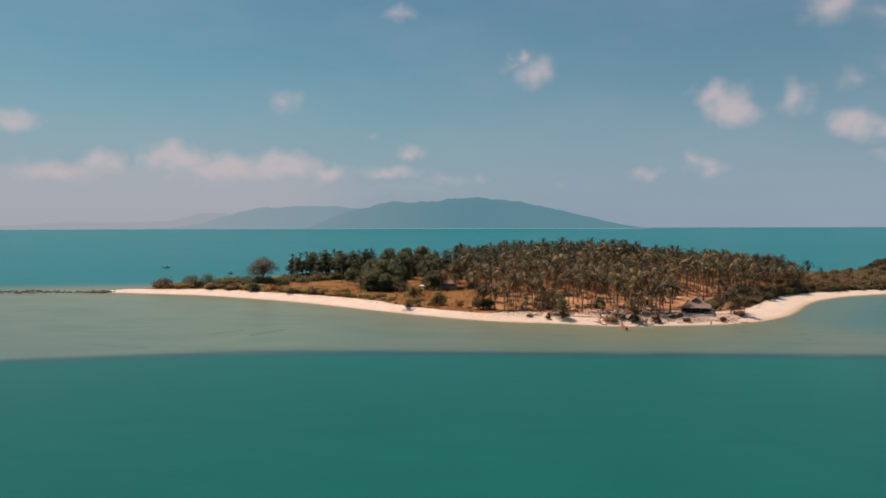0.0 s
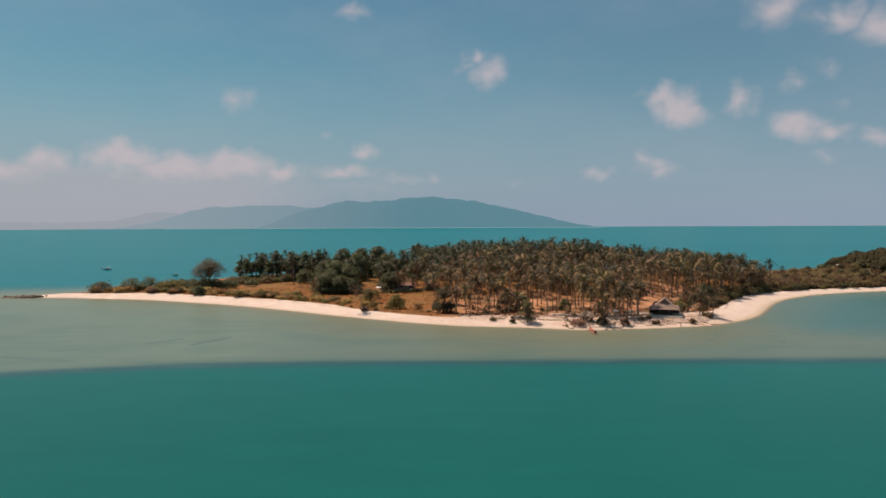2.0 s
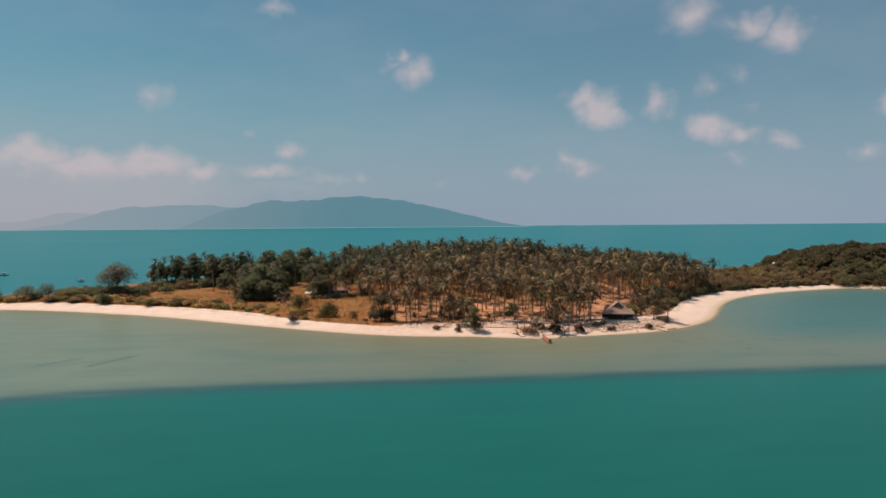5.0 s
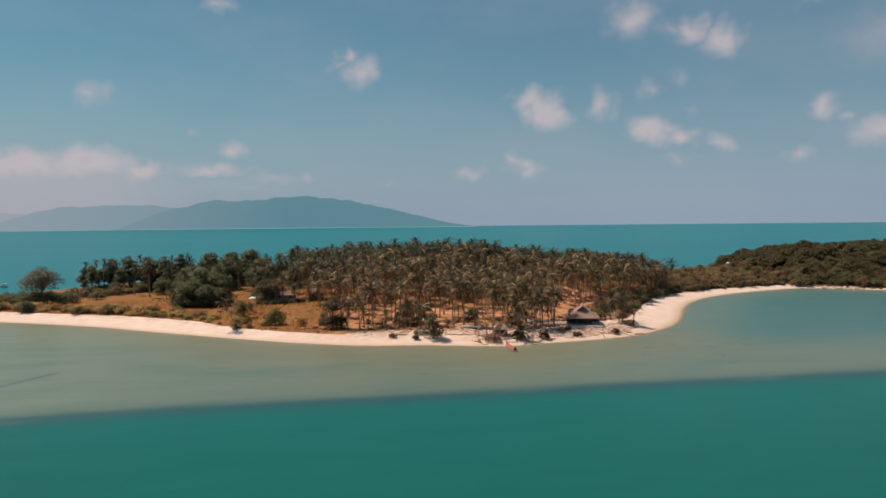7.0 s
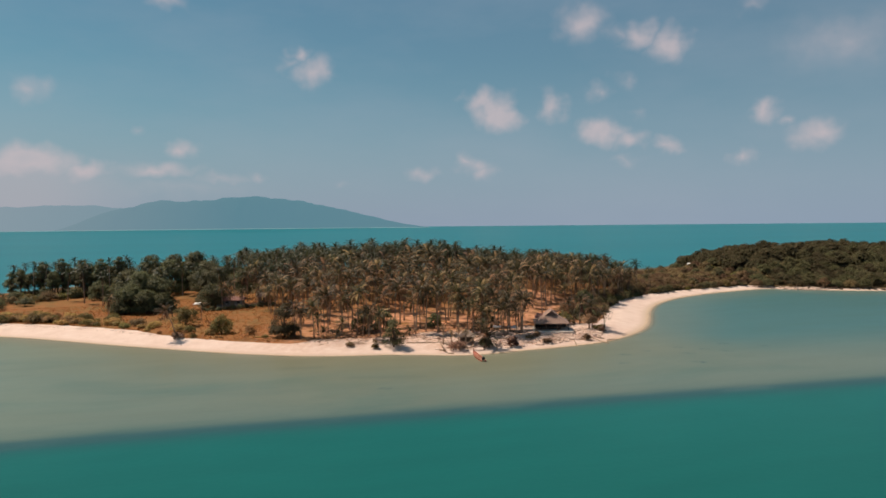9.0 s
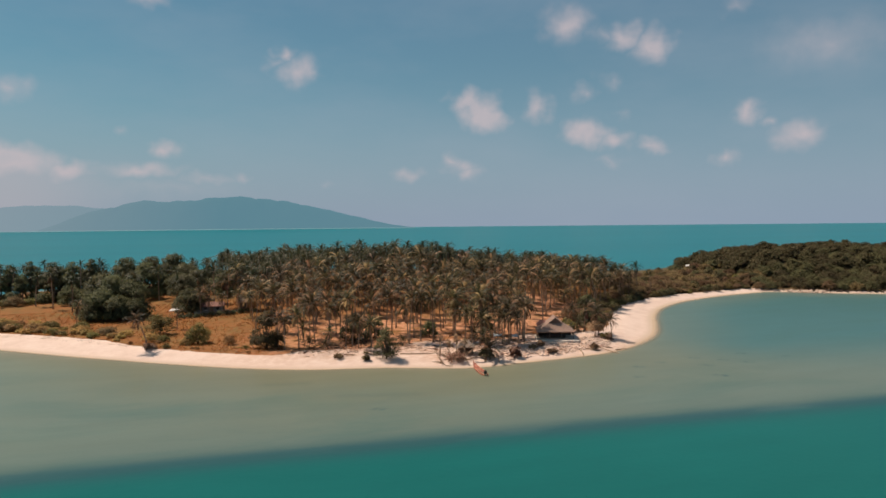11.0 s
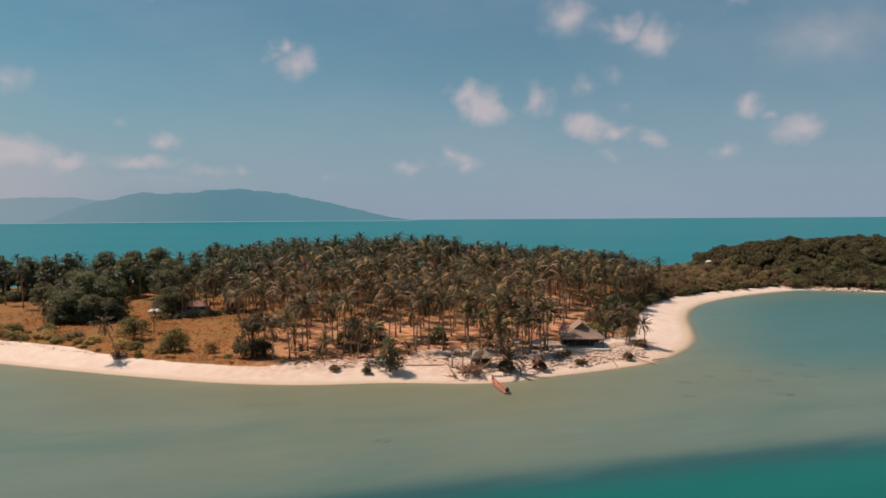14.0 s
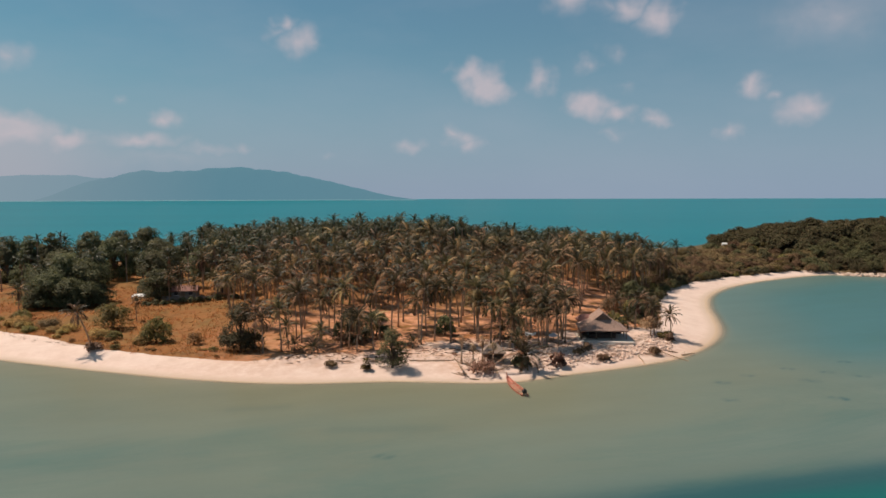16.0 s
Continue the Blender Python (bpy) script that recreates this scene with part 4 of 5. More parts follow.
for i in range(66):
    for j in range(52):
        x, y = 200 + i * 4.2 + rng.uniform(-2, 2), 300 + j * 4.2 + rng.uniform(-2, 2)
        if x > 420 or y > 400 + 20 * (x > 240) or d_at(x, y) < 7:
            continue
        if x < 238 + (y - 350) * 0.12 or (abs(x - 237.5) < 5 and 376 < y < 398):
            continue
        wood.append((rng.randrange(4), x, y, rng.uniform(0, 360), rng.uniform(0.45, 0.95)))
wood.sort(key=lambda q: q[2] + 0.75 * max(0, q[1] - 1.2 * (q[2] - 70)))
for k, x, y, turn, size in wood[:290]:
    place(HILL[k], x, y, turn, size)
as_stuff("hill_woodland", FARHILL, wood[290:], "dense olive-green woodland over the far hill", "trees")
for d in FARHILL:
    drop(d)
for d in HILL:
    drop(d)

# brown scrub between the lagoon beach and the hill
SCRUB = [broadleaf("scrub_bush", 60 + k, t, w, MANGROVE, 7, 1300, 0.25, 0.12, skirt=4, hollow=0.35, up=1.3) for k, (t, w) in enumerate(((3.4, 6.5), (2.8, 5.5), (4.2, 6)))]
for d in SCRUB:
    tagged(d, "brownish scrub bush behind the lagoon beach", "bush", "lagoon scrub")
for i in range(40):
    for j in range(30):
        x, y = 105 + i * 4.4 + rng.uniform(-1.5, 1.5), 255 + j * 4.4 + rng.uniform(-1.5, 1.5)
        d = d_at(x, y)
        if (12.5 - 3.5 * step(x, 150, 200)) < d < (24 if x < 160 else 62) and 104 < x < 250 and y < 385 and not (x > 238 and y > 352):
            if x < 160 and rng.random() < 0.2:
                continue
            place(rng.choice(SCRUB), x, y, rng.uniform(0, 360), rng.uniform(0.7, 1.2) * (0.7 if d < 17 else 1))
for d in SCRUB:
    drop(d)

# ---- bushes, grass and wrack ----
def bush(label, seed, tall, wide, mat, x, y, kind="bush", category="bush", group="", **kw):
    kw.setdefault("skirt", 4)
    b = broadleaf(kind, seed, tall, wide, mat, **kw)
    b.matrix_basis = pose(x, y, z_at(x, y), 0, 0, seed * 47 % 360)
    return tagged(b, label, category, group)


bush("tall olive-green bushy tree at the top of the beach", 101, 7.6, 5.8, HILLLEAF, 39.4, 235.0, "beach_tree", "tree", count=3000, leaf=0.17, stem=0.1, squat=0.8, lobes=16, hollow=0.3)
bush("small olive bush on a sand bank", 102, 2.3, 2.0, OLIVELEAF, 34.9, 235.5, count=420, leaf=0.2, stem=0.05, squat=0.9, skirt=6)
bush("low brown bush at the edge of the sand", 103, 1.3, 2.4, MANGROVE, 29.3, 238.6, count=360, leaf=0.2, stem=0.05, squat=0.9, skirt=6)
bush("dense dark green bush under the palms", 104, 4.4, 4.6, DARKLEAF, 56.1, 256, count=900, leaf=0.3, stem=0.12)
bush("broad dark green tree among the front palms", 105, 6.2, 7.2, DARKLEAF, 36.5, 258, "shade_tree", "tree", count=2800, leaf=0.24, stem=0.2, lobes=11)
bush("dark green tree beside the front palms", 106, 5.6, 6.0, DARKLEAF, 42.0, 259, "shade_tree", "tree", count=2800, leaf=0.24, stem=0.2, lobes=11)
bush("tall olive bush at the field's edge", 107, 9.4, 8.4, HILLLEAF, 15.0, 256, "shade_tree", "tree", count=5600, leaf=0.22, stem=0.1, squat=0.75, lobes=15, skirt=7)
bush("round olive-green bush on dry grass", 108, 5.6, 6.4, OLIVELEAF, -0.8, 268.5, count=2800, leaf=0.21, stem=0.1, squat=0.6, lobes=11)
bush("flat-topped dark tree on dry grass", 109, 6.0, 8.2, OLIVELEAF, -10.8, 285.8, "shade_tree", "tree", count=2800, leaf=0.23, stem=0.3, squat=0.3, skirt=4, lobes=11)
bush("green tree beside the thatched pavilion", 110, 3.8, 5.6, OLIVELEAF, 94.2, 252.5, "shade_tree", "tree", count=1100, leaf=0.32, stem=0.2)
bush("dark tree at the edge of the lagoon beach", 111, 5.8, 5.4, DARKLEAF, 103.5, 258, "shade_tree", "tree", count=1500, leaf=0.34, stem=0.25)
bush("olive bush behind the lagoon beach", 112, 4.6, 5.6, OLIVELEAF, 107, 264, count=1000, leaf=0.32, stem=0.1)
bush("dark tree between palms and lagoon beach", 113, 8.0, 6.5, DARKLEAF, 111, 272, "shade_tree", "tree", count=1500, leaf=0.36, stem=0.25)
for k, (x, y) in enumerate(((233.5, 336.0), (237.5, 333.5), (256.5, 320.5), (260.5, 318.0), (265.5, 314.5), (270.5, 312.0))):
    bush("rounded brown-olive bush at the foot of the hill", 250 + k, 3.6 + 0.5 * (k % 3), 6.4, (MANGROVE, HILLLEAF)[k % 2], x, y, group="hill-foot bushes", count=1300, leaf=0.24, stem=0.1, up=1.3)
bush("brown dead palm shrub on rubble", 114, 2.8, 2.8, DRYFROND, 68.0, 228.0, count=260, leaf=0.4, stem=0.2)
for k, (x, y) in enumerate(((74.9, 233.1), (90.2, 231.1), (99.0, 238.9), (78.0, 229.4), (77.8, 235.3))):
    bush("dry brown shrub among the beach rubble", 220 + k, 1.3 + 0.35 * (k % 3), 2.2 + 0.4 * (k % 2), (DRYFROND, MANGROVE)[k % 2], x, y, "shrub", "shrub", "rubble shrubs", count=320, leaf=0.25, stem=0.1, lobes=3)
bush("spreading brown leafless tree above the beach rubble", 127, 4.4, 6.0, TANTWIG, 97.6, 243.6, "bare_tree", "tree", count=1500, leaf=0.2, stem=0.3, squat=0.4, lobes=10, hollow=0.4, skirt=0, limb_mat=TRUNK)
bush("low green shrub at the corner of the beach", 115, 1.8, 3.6, OLIVELEAF, 99, 240.5, count=420, leaf=0.24, stem=0.1)
bush("bushy green shrub beside the small hut", 116, 2.4, 3.4, DARKLEAF, 61.2, 228.6, count=700, leaf=0.3, stem=0.1, squat=0.6)
bush("bare grey round-headed tree on the spit", 117, 15.0, 17.0, GREYTWIG, -88.0, 355, "bare_tree", "tree", count=6400, leaf=0.24, stem=0.34, lobes=18, hollow=0.42, squat=0.42, skirt=0)
for k, (x, y, t, w, mt) in enumerate(((-133.5, 345, 5.2, 11.0, HILLLEAF), (-119.5, 345, 6.6, 10.0, HILLLEAF), (-112, 346, 7.2, 9.5, DARKLEAF), (-101.5, 346, 6.2, 11, OLIVELEAF), (-93, 350, 4.6, 8, DARKLEAF), (-84.4, 325, 4.4, 6.0, DARKLEAF),
                                      (-89, 352, 6.0, 8, DARKLEAF), (-78, 354, 5.0, 9, DARKLEAF), (-70, 362, 3.4, 7, DARKLEAF), (-69, 388, 5.0, 4, DARKLEAF), (-97, 352, 5.0, 9, DARKLEAF), (-83.5, 352, 5.2, 9, DARKLEAF), (-78.5, 351, 4.6, 8, DARKLEAF), (-126, 347, 2.0, 5, MANGROVE), (-107, 336, 2.2, 5, MANGROVE), (-97, 332, 1.8, 5, YELLOWLEAF))):
    bush("windswept bush on the narrow western spit", 130 + k, t, w, mt, x, y, group="spit bushes", count=1300, leaf=0.28, stem=0.15)
rng = random.Random(17)
for k in range(34):
    t = k / 33
    x, y = -108 + 62 * t + rng.uniform(-2, 2), 352 + 42 * t ** 0.8 + rng.uniform(-4, 4)
    w = rng.uniform(4.5, 7.5)
    bush("dark green bush along the back of the field", 160 + k, w * rng.uniform(0.5, 0.75), w, rng.choice((DARKLEAF, DARKLEAF, OLIVELEAF, MANGROVE)), x, y, group="field-back bushes", count=650, leaf=0.32, stem=0.15, lobes=5)
bush("yellow-green shrub on dry grass", 118, 2.8, 3.8, YELLOWLEAF, 6.4, 264.0, "shrub", "shrub", count=700, leaf=0.2, stem=0.1)
bush("yellow-green shrub on dry grass", 119, 2.0, 3.4, YELLOWLEAF, -3.7, 267.0, "shrub", "shrub", count=600, leaf=0.2, stem=0.1)
bush("broad yellow-green shrub on dry grass", 120, 2.2, 4.8, YELLOWLEAF, -12.5, 276.3, "shrub", "shrub", count=900, leaf=0.2, stem=0.1)
bush("broad yellow-green shrub on dry grass", 121, 1.9, 3.2, OLIVELEAF, -9.3, 274.6, "shrub", "shrub", count=700, leaf=0.2, stem=0.1)
bush("pale straw-coloured shrub on dry grass", 122, 2.0, 3.2, STRAWLEAF, -31.4, 296.4, "shrub", "shrub", count=700, leaf=0.2, stem=0.1)
bush("low olive shrub at the top of the beach", 123, 1.4, 3.2, OLIVELEAF, -27.6, 288.6, "shrub", "shrub", count=600, leaf=0.2, stem=0.1)
bush("broad brown mound of dry shrub", 124, 1.8, 5.2, MANGROVE, -24.7, 292.0, "shrub", "shrub", count=1000, leaf=0.2, stem=0.1)
bush("low straw-coloured shrub on dry grass", 125, 1.5, 4.2, STRAWLEAF, -19.3, 286.5, "shrub", "shrub", count=800, leaf=0.2, stem=0.1)
bush("fallen dry palm leaves heaped at the foot of a palm", 126, 0.7, 3.6, DRYFROND, -12.0, 266.0, "palm_litter", "dry leaves", count=260, leaf=0.34, stem=0.05, squat=0.5)
for k in range(11):
    bush("dark green hedge bush before the field house", 150 + k, 1.5 + 0.3 * math.sin(k * 1.7), 2.4, DARKLEAF, -6 + 2.2 * k, 313.5 + 0.5 * math.sin(k * 2.3) - 0.1 * k, "hedge_bush", "bush", "hedge", count=320, leaf=0.22, stem=0.1, lobes=3)
rng = random.Random(21)
SHRUBS = [tagged(broadleaf("shrub", 200 + k, t, w, m_, 4, c, 0.17, 0.08, hollow=0.3, skirt=4), "straw-coloured shrub along the edge of the beach", "shrub", "beach-edge shrubs")
          for k, (t, w, m_, c) in enumerate(((1.5, 3.2, YELLOWLEAF, 700), (1.9, 3.6, STRAWLEAF, 800), (1.2, 2.6, STRAWLEAF, 500), (2.3, 4.0, OLIVELEAF, 900), (1.6, 3.4, STRAWLEAF, 700)))]
for k in range(215):
    x, y = -138 + 156 * rng.random() ** 0.85, rng.uniform(246, 352)
    past = d_at(x, y) - float(np.interp(x, BEACH_X, BEACH_W))
    while not 0.8 < past < (14 if x < -27 else 6):
        y = rng.uniform(246, 352)
        past = d_at(x, y) - float(np.interp(x, BEACH_X, BEACH_W))
    if x > -27 and k % 3 or x > -16 and k % 2:
        continue
    place(SHRUBS[3 if x < -95 and k % 4 == 0 else rng.choice((0, 0, 1, 2, 4, 0, 3))], x, y, rng.uniform(0, 360), rng.uniform(0.55, 1.2) * (1.35 if x < -40 else 1.0 if x < -20 else 0.5))
for k in range(46):
    x, y = rng.uniform(-95, 14), rng.uniform(262, 345)
    if d_at(x, y) < 22 or (x > -40 and y > 308):
        continue
    place(SHRUBS[rng.choice((0, 2, 4))], x, y, rng.uniform(0, 360), rng.uniform(0.3, 0.6))
LAGOON_SHRUBS = [tagged(broadleaf("lagoon_shrub", 230 + k, t, w, m_, 4, c, 0.2, 0.08, hollow=0.3, skirt=4), "brown-olive shrub along the top of the lagoon beach", "shrub", "lagoon shrubs")
                 for k, (t, w, m_, c) in enumerate(((1.8, 3.4, MANGROVE, 650), (2.4, 3.8, OLIVELEAF, 750), (1.4, 3.0, MANGROVE, 550), (2.8, 4.0, HILLLEAF, 800)))]
got = 0
while got < 170:
    x, y = rng.uniform(101, 236), rng.uniform(246, 350)
    d = d_at(x, y)
    lo = float(np.interp(x, [101, 118, 150, 200], [14.5, 13.0, 10.5, 6.5]))
    if lo < d < lo + 5.5:
        place(LAGOON_SHRUBS[rng.randrange(4)], x, y, rng.uniform(0, 360), rng.uniform(0.6, 1.15))
        got += 1
for d in SHRUBS + LAGOON_SHRUBS:
    drop(d)


GRASS = leafy("dry_grass", (0.30, 0.115, 0.03), (0.40, 0.19, 0.05), (0.22, 0.135, 0.035), (0.16, 0.07, 0.02), glow=0.4, shine=0.05)
rng = random.Random(23)
verts, faces = [], []
for k in range(16000):
    x, y = rng.uniform(-112, 20), rng.uniform(250, 352)
    if d_at(x, y) < float(np.interp(x, BEACH_X, BEACH_W)) - 0.5 + 2 * rng.random() or noise.noise((x * 0.07, y * 0.07, 5)) + rng.uniform(-0.5, 0.5) < -0.12:
        continue
    z, r = z_at(x, y), rng.uniform(0.25, 0.6)
    for q in range(6):
        an, lean = rng.uniform(0, 6.28), rng.uniform(0.2, 0.7) * r
        bx, by = x + rng.uniform(-0.35, 0.35), y + rng.uniform(-0.35, 0.35)
        wx, wy = 0.07 * math.sin(an), 0.07 * math.cos(an)
        o = len(verts)
        verts += [(bx - wx, by + wy, z - 0.03), (bx + wx, by - wy, z - 0.03), (bx + lean * math.cos(an), by + lean * math.sin(an), z + r * rng.uniform(0.6, 1.1))]
        faces.append((o, o + 1, o + 2))
tagged(new("dry_grass", joined("dry_grass", verts, faces, GRASS, normals=[(0, 0, 1)] * len(verts))), "dry orange and straw-coloured grass tufts over the field", "grass", kind="stuff")


def stone_shape(rng, x, y, z, r, flatten=0.6):
    """A broken, uneven stone."""
    bm = bmesh.new()
    bmesh.ops.create_icosphere(bm, subdivisions=1, radius=1.0)
    sx, sy, sz, an = r * rng.uniform(0.7, 1.4), r * rng.uniform(0.7, 1.2), r * flatten * rng.uniform(0.7, 1.2), rng.uniform(0, 6.28)
    vs = []
    for v in bm.verts:
        k = rng.uniform(0.75, 1.15)
        px, py = v.co.x * sx * k, v.co.y * sy * k
        vs.append((x + px * math.cos(an) - py * math.sin(an), y + px * math.sin(an) + py * math.cos(an), z + v.co.z * sz * k + sz * 0.4))
    fs = [tuple(v.index for v in f.verts) for f in bm.faces]
    bm.free()
    return vs, fs


def stones_stuff(name, spots_, mat, label, seed):
    rng_ = random.Random(seed)
    V_ = np.array([(a, b) for a, b, _ in spots_])
    H_ = height(V_[:, 0], V_[:, 1])
    got = [stone_shape(rng_, a, b, max(float(h), -0.25), r) for (a, b, r), h in zip(spots_, H_)]
    return tagged(new(name, joined(name, *merge(*got), mat)), label, "stones", kind="stuff")


rng = random.Random(41)
RUBBLE = [(62, 229), (66, 226.5), (80, 228.2), (95, 233.5), (101, 239), (97, 242), (90, 236), (78, 238), (64, 236)]
spots_ = []
while len(spots_) < 1700:
    x, y = rng.uniform(60, 102), rng.uniform(225, 243)
    if in_ring(x, y, RUBBLE):
        spots_.append((x, y, 0.09 + 0.42 * rng.random() ** 2.6))
stones_stuff("rubble", spots_, STONE, "pale broken stones and beach rubble before the pavilion", 1)
spots_ = [(-156 - 90 * u + rng.uniform(-3, 3), 336 + 3 * u + rng.uniform(-1, 1) * (3.5 + 5 * u), 0.35 + 1.0 * rng.random() ** 2) for u in [rng.random() ** 1.3 for _ in range(420)]]
stones_stuff("spit_rocks", spots_, DARKROCK, "low dark rocks off the end of the spit", 2)
spots_ = []
for k in range(190):
    t = 0.14 + 0.36 * rng.random()
    spots_.append((236 + 34 * t + rng.uniform(-1.2, 1.2), 329.5 - 27 * t + rng.choice((0.2, 3.6)) + rng.uniform(-0.7, 0.7), 0.28 + 0.7 * rng.random() ** 2))
stones_stuff("hill_shore_rocks", spots_, PALEROCK, "pale weathered rocks below the wooded hill", 3)
spots_ = []
for k in range(150):
    t = rng.random() ** 0.7
    spots_.append((240 + 45 * t + rng.uniform(-1.2, 1.2), 329 - 31 * t + rng.uniform(-0.5, 4), 0.25 + 0.7 * rng.random() ** 2))
stones_stuff("hill_foot_rocks", spots_, DARKROCK, "dark wet rocks at the foot of the hill", 4)
# dark leaf wrack and twigs along the top of the beach
verts, faces = [], []
for k in range(2600):
    u = rng.random()
    i = 2 + int(u * 20 * 6)
    a, b = RING[i], RING[i + 1]
    nrm = np.array([-(b - a)[1], (b - a)[0]]) / np.linalg.norm(b - a)
    p = a + (b - a) * rng.random() + nrm * (11.0 + rng.gauss(0, 0.8))
    if (p[0] > 98 and rng.random() < 0.75) or rng.random() > 0.55 + 0.8 * noise.noise((p[0] * 0.11, p[1] * 0.11, 2)):
        continue
    z = z_at(p[0], p[1])
    for q in range(5):
        an, ln = rng.uniform(0, 6.28), rng.uniform(0.1, 0.32)
        o = len(verts)
        x, y = p[0] + rng.uniform(-0.5, 0.5), p[1] + rng.uniform(-0.3, 0.3)
        verts += [(x, y, z), (x + math.cos(an) * ln, y + math.sin(an) * ln, z + 0.08), (x + math.cos(an + 0.7) * ln, y + math.sin(an + 0.7) * ln, z + 0.02)]
        faces.append((o, o + 1, o + 2))
tagged(new("beach_wrack", joined("beach_wrack", verts, faces, DRYFROND, normals=[(0, 0, 1)] * len(verts))), "dry brown leaves and twigs along the top of the beach", "litter", kind="stuff")


rng = random.Random(43)
verts, faces = [], []
for k in range(2600):
    x, y = rng.uniform(22, 82), rng.uniform(237, 262)
    if d_at(x, y) < 8.5 or rng.random() > 0.5 + 0.9 * noise.noise((x * 0.16, y * 0.16, 9)) or (x > 78 and y > 237):
        continue
    z, an, ln = z_at(x, y), rng.uniform(0, 6.28), rng.uniform(0.25, 0.9)
    o = len(verts)
    ca, sa, wd = math.cos(an) * ln, math.sin(an) * ln, rng.uniform(0.06, 0.2)
    verts += [(x - ca, y - sa, z), (x + sa * wd / ln, y - ca * wd / ln, z + 0.16 * rng.random() + 0.05), (x + ca, y + sa, z + 0.02), (x - sa * wd / ln, y + ca * wd / ln, z + 0.08)]
    faces += [(o, o + 1, o + 2), (o, o + 2, o + 3)]
tagged(new("leaf_litter", joined("leaf_litter", verts, faces, DRYFROND, normals=[(0, 0, 1)] * len(verts))), "fallen dry palm leaves and husks on the ground under the front palms", "litter", kind="stuff")


# ---- built things ----
def part(name, bm, mat, parent, label=""):
    me = bpy.data.meshes.new(name)
    bm.to_mesh(me)
    bm.free()
    me.materials.append(mat)
    ob = new(name, me)
    ob.parent = parent
    if label:
        ob["label"] = label
    return ob


def block(x0, x1, y0, y1, z0, z1, bevel=0.03):
    bm = bmesh.new()
    bmesh.ops.create_cube(bm, size=1.0, matrix=Matrix.Translation(((x0 + x1) / 2, (y0 + y1) / 2, (z0 + z1) / 2)) @ Matrix.Diagonal((x1 - x0, y1 - y0, z1 - z0, 1)))
    if bevel:
        bmesh.ops.bevel(bm, geom=bm.edges[:], offset=bevel, segments=1, affect="EDGES")
    return bm


def from_lists(vs, fs):
    bm = bmesh.new()
    got = [bm.verts.new(v) for v in vs]
    for f in fs:
        bm.faces.new([got[i] for i in f])
    bmesh.ops.recalc_face_normals(bm, faces=bm.faces[:])
    return bm


def pole(path, radii, sides=7):
    return from_lists(*tube(path, radii, sides))


def hip_roof(x0, x1, y0, y1, z0, z1, inset_x, inset_y, thick=0.22, rough=0.07, seed=3):
    """A thatched hipped skirt or roof with a thick uneven edge; its top is x0+inset_x .. at z1."""
    r = random.Random(seed)
    n = 12
    def ring(ax, bx, ay, by, z, j):
        out_ = []
        for (px, py), (qx, qy) in (((ax, ay), (bx, ay)), ((bx, ay), (bx, by)), ((bx, by), (ax, by)), ((ax, by), (ax, ay))):
            for k in range(n):
                t = k / n
                out_.append((px + (qx - px) * t, py + (qy - py) * t, z + r.uniform(-j, j)))
        return out_
    rings = [ring(x0 + 0.12, x1 - 0.12, y0 + 0.12, y1 - 0.12, z0 - thick, rough), ring(x0, x1, y0, y1, z0, rough)]
    for k in (0.33, 0.66, 1.0):
        sag = -0.12 * math.sin(math.pi * k)
        rings.append(ring(x0 + inset_x * k, x1 - inset_x * k, y0 + inset_y * k, y1 - inset_y * k, z0 + (z1 - z0) * k + sag, rough * 0.5))
    rings.append(ring(x0 + inset_x, x1 - inset_x, y0 + inset_y, y1 - inset_y, z1 - thick, 0))
    rings.append(ring(x0 + 0.3, x1 - 0.3, y0 + 0.3, y1 - 0.3, z0 - thick + 0.05, 0))
    vs = [v for q in rings for v in q]
    m = 4 * n
    fs = [(a * m + k, a * m + (k + 1) % m, ((a + 1) % len(rings)) * m + (k + 1) % m, ((a + 1) % len(rings)) * m + k) for a in range(len(rings)) for k in range(m)]
    return from_lists(vs, fs)


def gable_roof(x0, x1, y0, y1, z0, z1, hip, thick=0.2):
    """A ridged roof with hipped ends, as a solid of its thickness."""
    ym = (y0 + y1) / 2
    up = [(x0, y0, z0), (x1, y0, z0), (x1, y1, z0), (x0, y1, z0), (x0 + hip, ym, z1), (x1 - hip, ym, z1)]
    dn = [(x, y, z - thick) for x, y, z in up]
    f = [(0, 1, 5, 4), (2, 3, 4, 5), (1, 2, 5), (3, 0, 4)]
    fs = f + [tuple(i + 6 for i in reversed(q)) for q in f]
    for a, b in ((0, 1), (1, 2), (2, 3), (3, 0)):
        fs.append((a, a + 6, b + 6, b))
    return from_lists(up + dn, fs)


def thing(name, label, category, x, y, turn, z=None, group=""):
    root = new(name)
    root.matrix_basis = pose(x, y, z_at(x, y) if z is None else z, 0, 0, turn)
    return tagged(root, label, category, group)


# thatched beach pavilion, open in front
hut = thing("beach_pavilion", "open beach pavilion with a two-tier brown thatched roof", "pavilion", 86.1, 243.9, -22)
part("floor", block(-5.0, 5.6, -5.6, 3.6, -0.8, 0.25), CONCRETE, hut, "pale concrete floor slab")
part("roof", hip_roof(-4.8, 4.8, -4.2, 4.6, 2.2, 4.0, 2.9, 2.5), THATCH, hut, "brown thatched lower roof")
upper = gable_roof(-1.7, 4.4, -2.1, 2.1, 3.8, 5.45, 0.0)
bmesh.ops.rotate(upper, verts=upper.verts[:], cent=(0, 0, 0), matrix=Matrix.Rotation(radians(90), 3, "Z"))
part("upper_roof", upper, THATCH, hut, "brown thatched upper roof")
